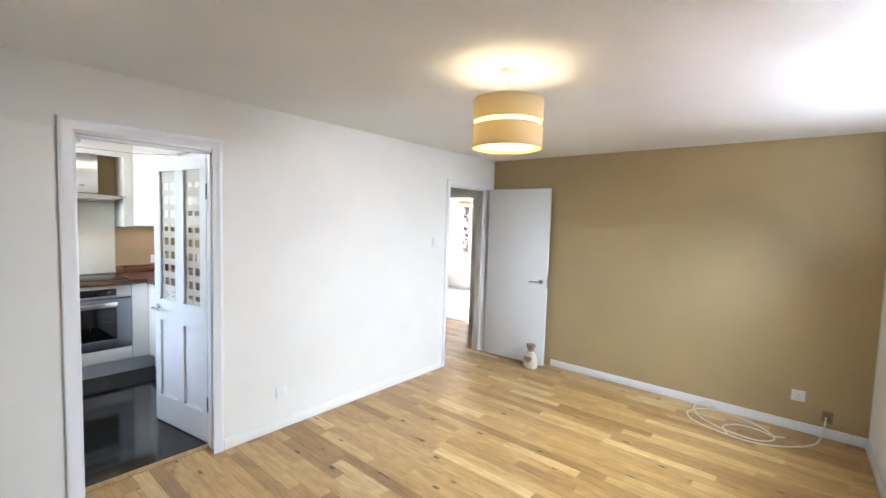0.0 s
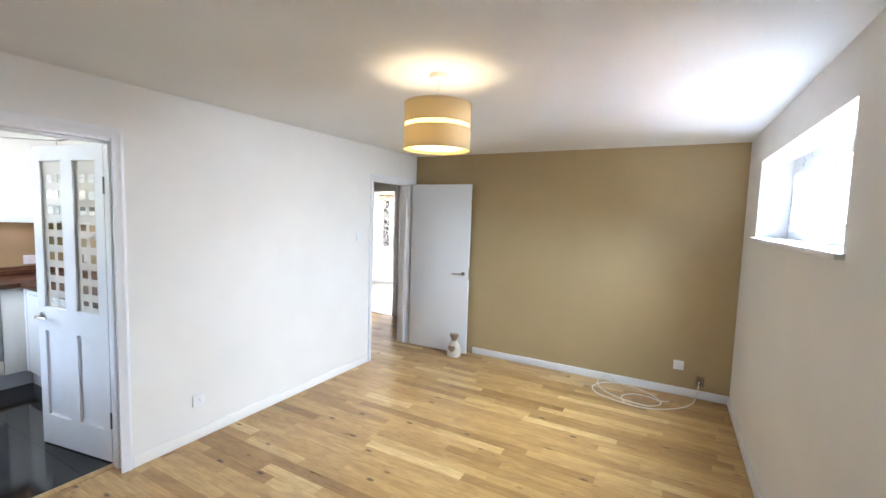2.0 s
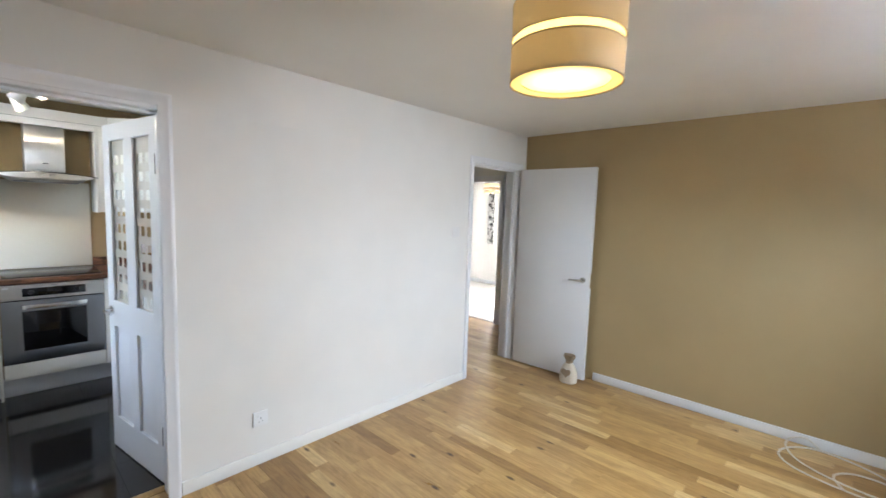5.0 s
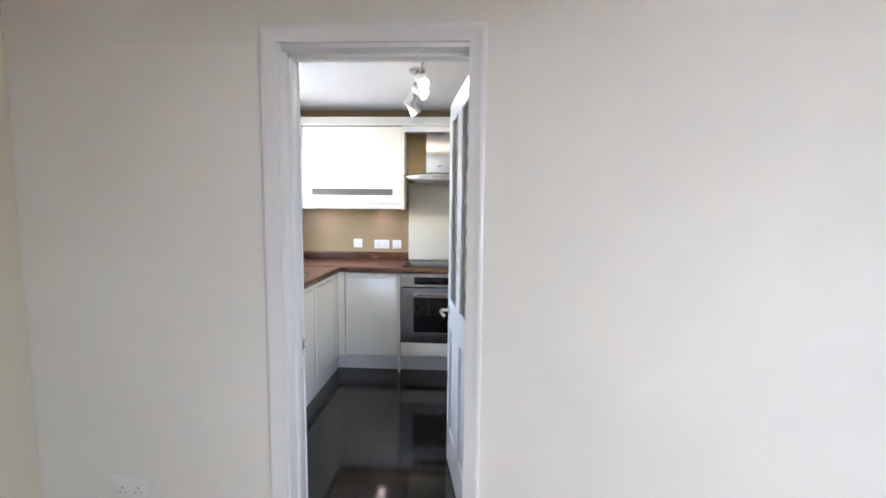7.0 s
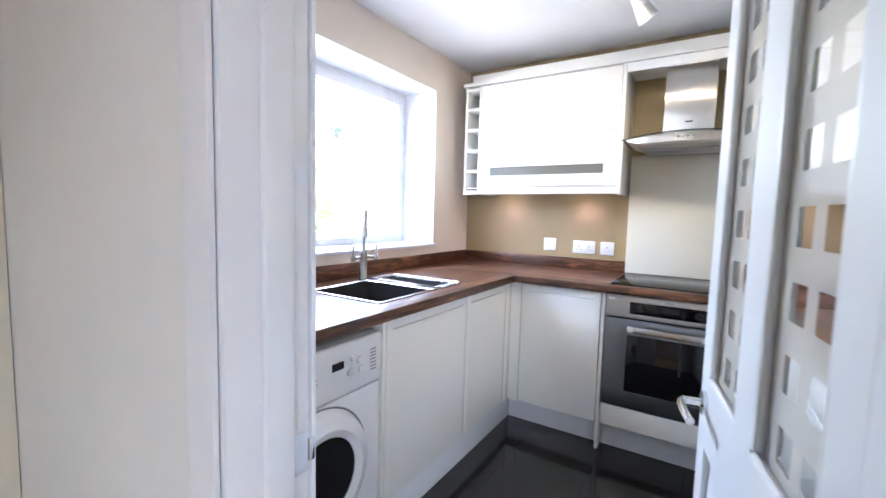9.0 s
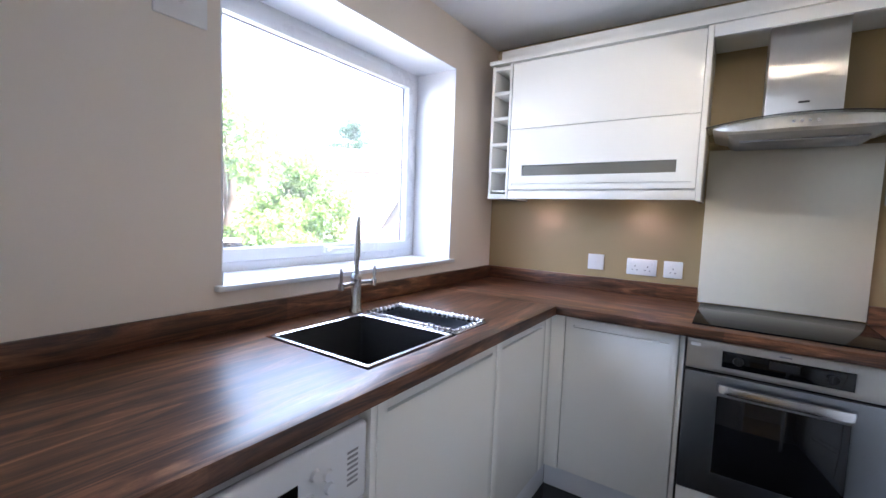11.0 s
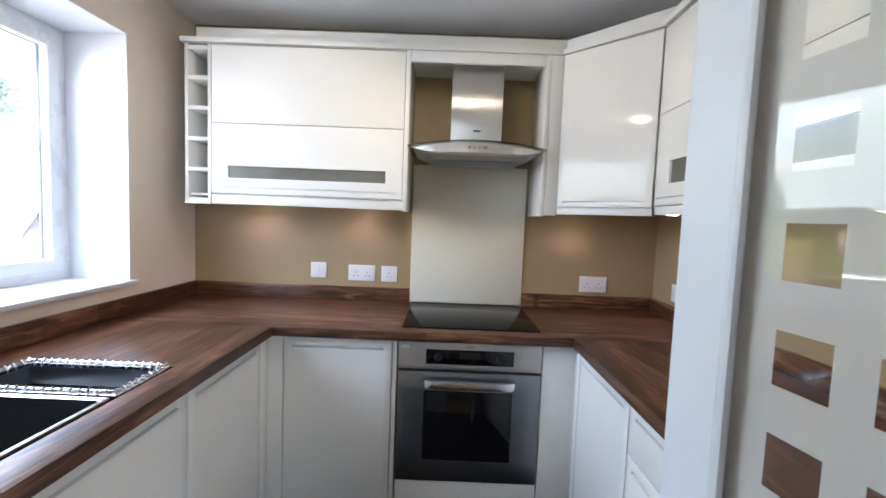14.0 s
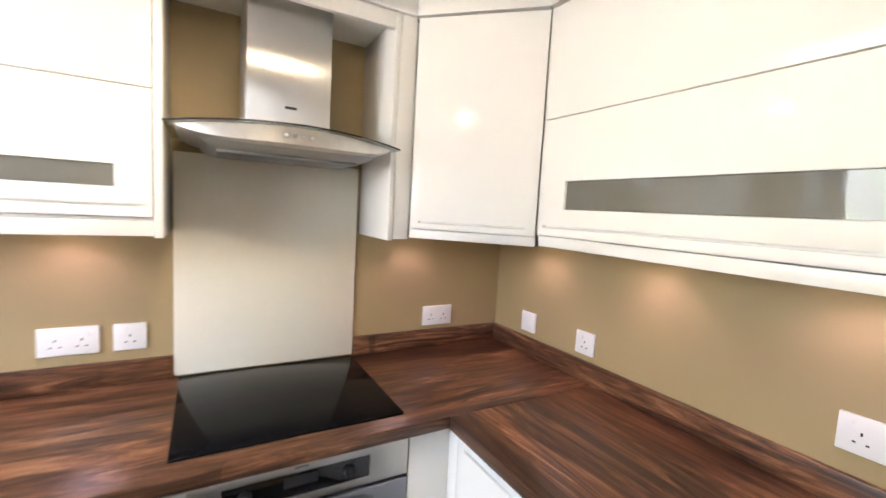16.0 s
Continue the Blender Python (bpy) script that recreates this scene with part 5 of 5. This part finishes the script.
M_LEAF = leaf_mat("tree_leaves", (0.05, 0.11, 0.03), (0.16, 0.24, 0.06))
M_LEAF2 = leaf_mat("conifer_needles", (0.03, 0.07, 0.035), (0.06, 0.12, 0.06))
M_BARK = paint("bark", (0.12, 0.09, 0.065), 0.9, 0.2, 30, 0.01)
M_BRICK = brick_wall("house_brick", (0.42, 0.20, 0.14), (0.50, 0.27, 0.19))
M_ROOF = paint("roof_tiles", (0.26, 0.20, 0.17), 0.8, 0.15, 12, 0.01)
M_ASPH = paint("ground_asphalt", (0.07, 0.07, 0.065), 0.9, 0.15, 40, 0.004)
M_FENCE = paint("fence_wood", (0.42, 0.33, 0.22), 0.8, 0.15, 30, 0.003)
M_RED = paint("red_fence_board", (0.24, 0.10, 0.08), 0.7, 0.1, 30, 0.002)
M_CARW = plain("car_paint_white", (0.75, 0.76, 0.78), 0.2)
M_CARD = plain("car_paint_dark", (0.06, 0.07, 0.09), 0.2)
M_TYRE = plain("tyre_rubber", (0.02, 0.02, 0.02), 0.8)

struct("ground", bx(-400, 400, -400, 400, GZ - 0.3, GZ), M_ASPH, "grey car park and lawn ground", "ground")


def leaves(bm_v, bm_f, rng, c, rad, n, size, squash=1.0):
    for _ in range(n):
        v = rng.normal(size=3)
        v /= np.linalg.norm(v)
        p = c + v * rad * rng.uniform(0.55, 1.05) * np.array([1, 1, squash])
        a = rng.normal(size=3)
        a /= np.linalg.norm(a)
        b = np.cross(a, rng.normal(size=3))
        b /= np.linalg.norm(b)
        s = size * rng.uniform(0.6, 1.3)
        k = len(bm_v)
        bm_v += [tuple(p - a * s), tuple(p + b * s * 0.5), tuple(p + a * s), tuple(p - b * s * 0.5)]
        bm_f.append((k, k + 1, k + 2, k + 3))


def tree(name, x, y, h, spread, seed, label, base=0.9):
    rng = np.random.default_rng(seed)
    t = thing(name, label, "tree", at=(x, y, GZ))
    part("trunk", tube(smooth_path([(x, y, GZ - 0.1), (x + 0.1, y, GZ + h * 0.25), (x - 0.05, y + 0.1, GZ + h * 0.5), (x + 0.1, y, GZ + h * 0.85)], 5), [0.2 - 0.15 * k / 15 for k in range(16)], 10), M_BARK, t)
    vs, fs = [], []
    for k in range(38):
        a, u = rng.uniform(0, 2 * math.pi), rng.uniform(0, 1)
        zz = GZ + base + (h - base) * u
        rr = spread * math.sqrt(max(0.05, 1 - (2 * u - 0.85) ** 2 / 1.4)) * rng.uniform(0.25, 0.95)
        c = np.array([x + rr * math.cos(a), y + rr * math.sin(a), zz])
        leaves(vs, fs, rng, c, rng.uniform(0.4, 0.85), 300, 0.09)
        if k % 4 == 0:
            part("limb", tube([(x, y, GZ + h * 0.3), tuple((np.array([x, y, GZ + h * 0.45]) + c) / 2), tuple(c)], [0.07, 0.045, 0.015], 7), M_BARK, t)
    me = bpy.data.meshes.new("crown")
    me.from_pydata([(p[0] - x, p[1] - y, p[2] - GZ) for p in vs], [], fs)
    me.materials.append(M_LEAF)
    ob = new("crown", me)
    ob.parent = t
    return t


tree("garden_tree", -9.3, -11.3, 5.4, 2.5, 3, "broad green leafy tree behind the fence", 0.8)
tree("garden_tree", -12.6, -12.4, 4.0, 1.9, 7, "smaller leafy tree beside the broad tree", 0.6)
tree("garden_tree", -5.4, -13.5, 5.6, 2.4, 11, "tall leafy tree beyond the parked cars", 0.9)


def conifer(x, y, h, w, seed):
    rng = np.random.default_rng(seed)
    t = thing("conifer", "dark conifer rising behind the brick house", "tree", at=(x, y, GZ))
    part("trunk", rod((x, y, GZ - 0.1), (x, y, GZ + h), 0.2, 0.03), M_BARK, t)
    vs, fs = [], []
    for k in range(46):
        u = rng.uniform(0.3, 1.0)
        r = w * (1.06 - u) * rng.uniform(0.3, 1.0)
        a = rng.uniform(0, 6.28)
        leaves(vs, fs, rng, np.array([x + r * math.cos(a), y + r * math.sin(a), GZ + h * u]), 0.6, 110, 0.14, 0.4)
    me = bpy.data.meshes.new("crown")
    me.from_pydata([(p[0] - x, p[1] - y, p[2] - GZ) for p in vs], [], fs)
    me.materials.append(M_LEAF2)
    ob = new("crown", me)
    ob.parent = t


conifer(-24.6, -22.4, 8.9, 5.4, 5)


def house(name, m, w, d, h, wins, label):
    """Brick block in own axes: front along x looking to -y."""
    t = thing(name, label, "house", m=m)
    part("wall", bx(0, w, 0, d, 0, h), M_BRICK, t)
    part("roof", rings([[(-0.4, -0.4, h), (w + 0.4, -0.4, h), (w + 0.4, -0.4, h + 0.12), (-0.4, -0.4, h + 0.12)], [(-0.4, d / 2, h + 1.4), (w + 0.4, d / 2, h + 1.4), (w + 0.4, d / 2, h + 1.55), (-0.4, d / 2, h + 1.55)], [(-0.4, d + 0.4, h), (w + 0.4, d + 0.4, h), (w + 0.4, d + 0.4, h + 0.12), (-0.4, d + 0.4, h + 0.12)]]), M_ROOF, t)
    part("eaves_board", bx(-0.4, w + 0.4, -0.42, -0.38, h - 0.15, h + 0.12), M_UPVC, t)
    for u, z, ww, hh in wins:
        f = part("window", moved(slab(u, u + ww, z, z + hh, 0.05, [(u + 0.08, u + ww / 2 - 0.04, z + 0.08, z + hh - 0.08), (u + ww / 2 + 0.04, u + ww - 0.08, z + 0.08, z + hh - 0.08)], 0), Matrix.Translation((0, 0.01, 0))), M_UPVC, t, "white framed window")
        part("pane", bx(u + 0.05, u + ww - 0.05, -0.015, -0.005, z + 0.05, z + hh - 0.05), M_PANE, f)
        part("sill", bx(u - 0.06, u + ww + 0.06, -0.1, 0.0, z - 0.08, z - 0.01), M_UPVC, f)
    return t


wins = [(0.9 + 2.6 * i, z, 1.1, 1.2) for i in range(6) for z in (0.9, 3.3)]
house("brick_flats", pose(-13.0, -22.0, GZ, 0, 0, 142), 16, 7, 4.75, wins, "two-storey brick flats with white windows beyond the trees")
house("brick_neighbour", pose(4.6, 9.0, GZ, 0, 0, -90), 6.2, 7, 6.2, [(1.0, 0.9, 1.2, 1.2), (3.8, 0.9, 1.2, 1.2), (1.0, 3.6, 1.2, 1.2), (3.8, 3.6, 1.2, 1.2)], "red brick neighbouring house seen from the high window")

# post and rail fence with boards
fence = thing("garden_fence", "pale wooden post and rail fence with low red boards", "fence", at=(-7.0, -8.4, GZ))
fd = Vector((-0.86, 0.51, 0)).normalized()
f0 = Vector((-2.2, -9.6, GZ))
for k in range(11):
    p = f0 + fd * 1.05 * k
    part("post", moved(bx(-0.06, 0.06, -0.05, 0.05, 0.0, 1.62 + 0.08 * math.sin(k * 2.3), 0.01), Matrix.Translation(p) @ pose(0, 0, 0, 0, 0, 149)), M_FENCE, fence)
for z in (0.75, 1.2):
    part("rail", moved(bx(0, 10.6, -0.02, 0.02, z, z + 0.1, 0.005), Matrix.Translation(f0) @ pose(0, 0, 0, 0, 0, 149.3)), M_FENCE, fence)
for k in range(40):
    p = f0 + fd * 0.265 * k
    part("board", moved(bx(-0.06, 0.06, 0.025, 0.04, 0.05, 0.98, 0.003), Matrix.Translation(p) @ pose(0, 0, 0, 0, 0, 149.3)), M_RED, fence)


def car(name, x, y, deg, paint_, label):
    t = thing(name, label, "car", m=pose(x, y, GZ, 0, 0, deg))
    lower = [(-2.0, 0.35), (-2.05, 0.6), (-1.9, 0.85), (-0.9, 0.95), (1.3, 0.97), (1.95, 0.92), (2.05, 0.6), (2.0, 0.35)]
    cab = [(-0.95, 0.94), (-0.35, 1.4), (0.2, 1.47), (1.1, 1.45), (1.75, 0.96)]

    def hull(prof, ws):
        return rings([[(u, s * w * (1 if k else 1), z) for u, z in prof] for k, (s, w) in enumerate(((-1, ws), (1, ws)))])
    part("body", hull(lower, 0.84), paint_, t)
    part("cabin", hull([(u * 0.97 + 0.01, z) for u, z in cab], 0.68), M_BLACK, t, "dark glazed cabin")
    part("roof", bx(-0.3, 1.1, -0.66, 0.66, 1.445, 1.485, 0.015), paint_, t)
    for u in (-1.25, 1.25):
        for s in (-1, 1):
            w = part("wheel", rod((u, s * 0.72, 0.31), (u, s * 0.87, 0.31), 0.31, seg=24), M_TYRE, t)
            part("rim", rod((u, s * 0.865, 0.31), (u, s * 0.88, 0.31), 0.2, seg=20), M_NICKEL, w)
    for s in (-0.6, 0.6):
        part("headlight", bx(-2.06, -1.93, s - 0.16, s + 0.16, 0.66, 0.78, 0.02), M_PLAST, t)


car("parked_car", -8.0, -10.6, 150, M_CARW, "white car parked behind the fence")
car("parked_car", -5.3, -11.6, 150, M_CARD, "dark car parked behind the fence")

# satellite dish on the outer wall by the kitchen window
dish = thing("satellite_dish", "dark satellite dish on a bracket outside the kitchen window", "satellite dish", m=pose(-5.42, -1.62, 1.36, 60, 0, 40))
part("reflector", lathe([(0.0005, -0.05), (0.1, -0.04), (0.19, -0.012), (0.23, 0.01), (0.23, 0.016), (0.19, -0.004), (0.1, -0.032), (0.0005, -0.042)], seg=36, cap=False), M_DARK, dish)
part("arm", rod((0, -0.2, 0.0), (0, -0.03, 0.28), 0.01), M_NICKEL, dish)
part("bracket", moved(tube([(-5.42, -0.994, 1.2), (-5.42, -1.5, 1.2), (-5.44, -1.64, 1.33)], 0.018, 10), pose(-5.42, -1.62, 1.36, 60, 0, 40).inverted()), M_NICKEL, dish, "galvanised wall bracket")

# floor pieces
rng = random.Random(4)
pieces, row, y = [], 0, -0.69
SW = 0.079
while y < 5.19:
    x = -5.62 - rng.uniform(0, 0.4)
    y1 = min(y + SW, 5.195)
    while x < 0.99:
        ln = rng.uniform(0.35, 1.0)
        a, b = max(x, -5.62), min(x + ln, 0.99)
        x += ln
        if b - a < 0.05:
            continue
        if y < 2.62 and b < XK - 0.001:
            continue
        if y < 2.62 and a < XK:
            a = max(a, XK + 0.052 if 0.3 < y < 1.1 else XK)
        if b - a > 0.02:
            pieces.append((a, b, y, y1))
    y += SW
near = [q for q in pieces if q[1] > XW and q[0] < 0.75 and 0.45 < (q[2] + q[3]) / 2 < 3.35]
near = near[:300]
rest = [q for q in pieces if q not in set(near)]


def stave_mesh(bm, a, b, c, d, z=0.0, e=0.0005):
    g = 0.00015
    lo = [bm.verts.new(p) for p in ((a + g, c + g, z - 0.012), (b - g, c + g, z - 0.012), (b - g, d - g, z - 0.012), (a + g, d - g, z - 0.012))]
    mid = [bm.verts.new(p) for p in ((a + g, c + g, z - 0.001), (b - g, c + g, z - 0.001), (b - g, d - g, z - 0.001), (a + g, d - g, z - 0.001))]
    up = [bm.verts.new(p) for p in ((a + g + e, c + g + e, z), (b - g - e, c + g + e, z), (b - g - e, d - g - e, z), (a + g + e, d - g - e, z))]
    bm.faces.new(up)
    for r0, r1 in ((lo, mid), (mid, up)):
        for i in range(4):
            j = (i + 1) % 4
            bm.faces.new((r0[i], r0[j], r1[j], r1[i]))


for a, b, c, d in near:
    bm = bmesh.new()
    stave_mesh(bm, a, b, c, d)
    me = bpy.data.meshes.new("stave")
    bm.to_mesh(me)
    bm.free()
    me.materials.append(M_OAK)
    ob = new("stave", me)
    ob.parent = floor_lounge
bm = bmesh.new()
for a, b, c, d in rest:
    stave_mesh(bm, a, b, c, d)
me = bpy.data.meshes.new("staves")
bm.to_mesh(me)
bm.free()
me.materials.append(M_OAKI)
ob = new("staves", me)
ob.parent = floor_lounge
tagged(ob, "joined oak floor staves", kind="stuff")

# kitchen floor tiles
kfloor = struct("floor_kitchen", bx(KX - 0.02, XK, KY0 - 0.02, KY1 + 0.02, -0.12, -0.011), plain("tile_grout", (0.012, 0.012, 0.012), 0.8), "black polished tile floor of the kitchen", "floor")
TS = 0.40
ty = KY0
while ty < KY1:
    tx = XK
    while tx > KX:
        a, b, c, d = max(tx - TS, KX), tx, ty, min(ty + TS, KY1)
        bm = bmesh.new()
        stave_mesh(bm, a, b, c, d, 0.0, 0.0005)
        me = bpy.data.meshes.new("tile")
        bm.to_mesh(me)
        bm.free()
        me.materials.append(M_TILE)
        ob = new("tile", me)
        ob.parent = kfloor
        tx -= TS
    ty += TS
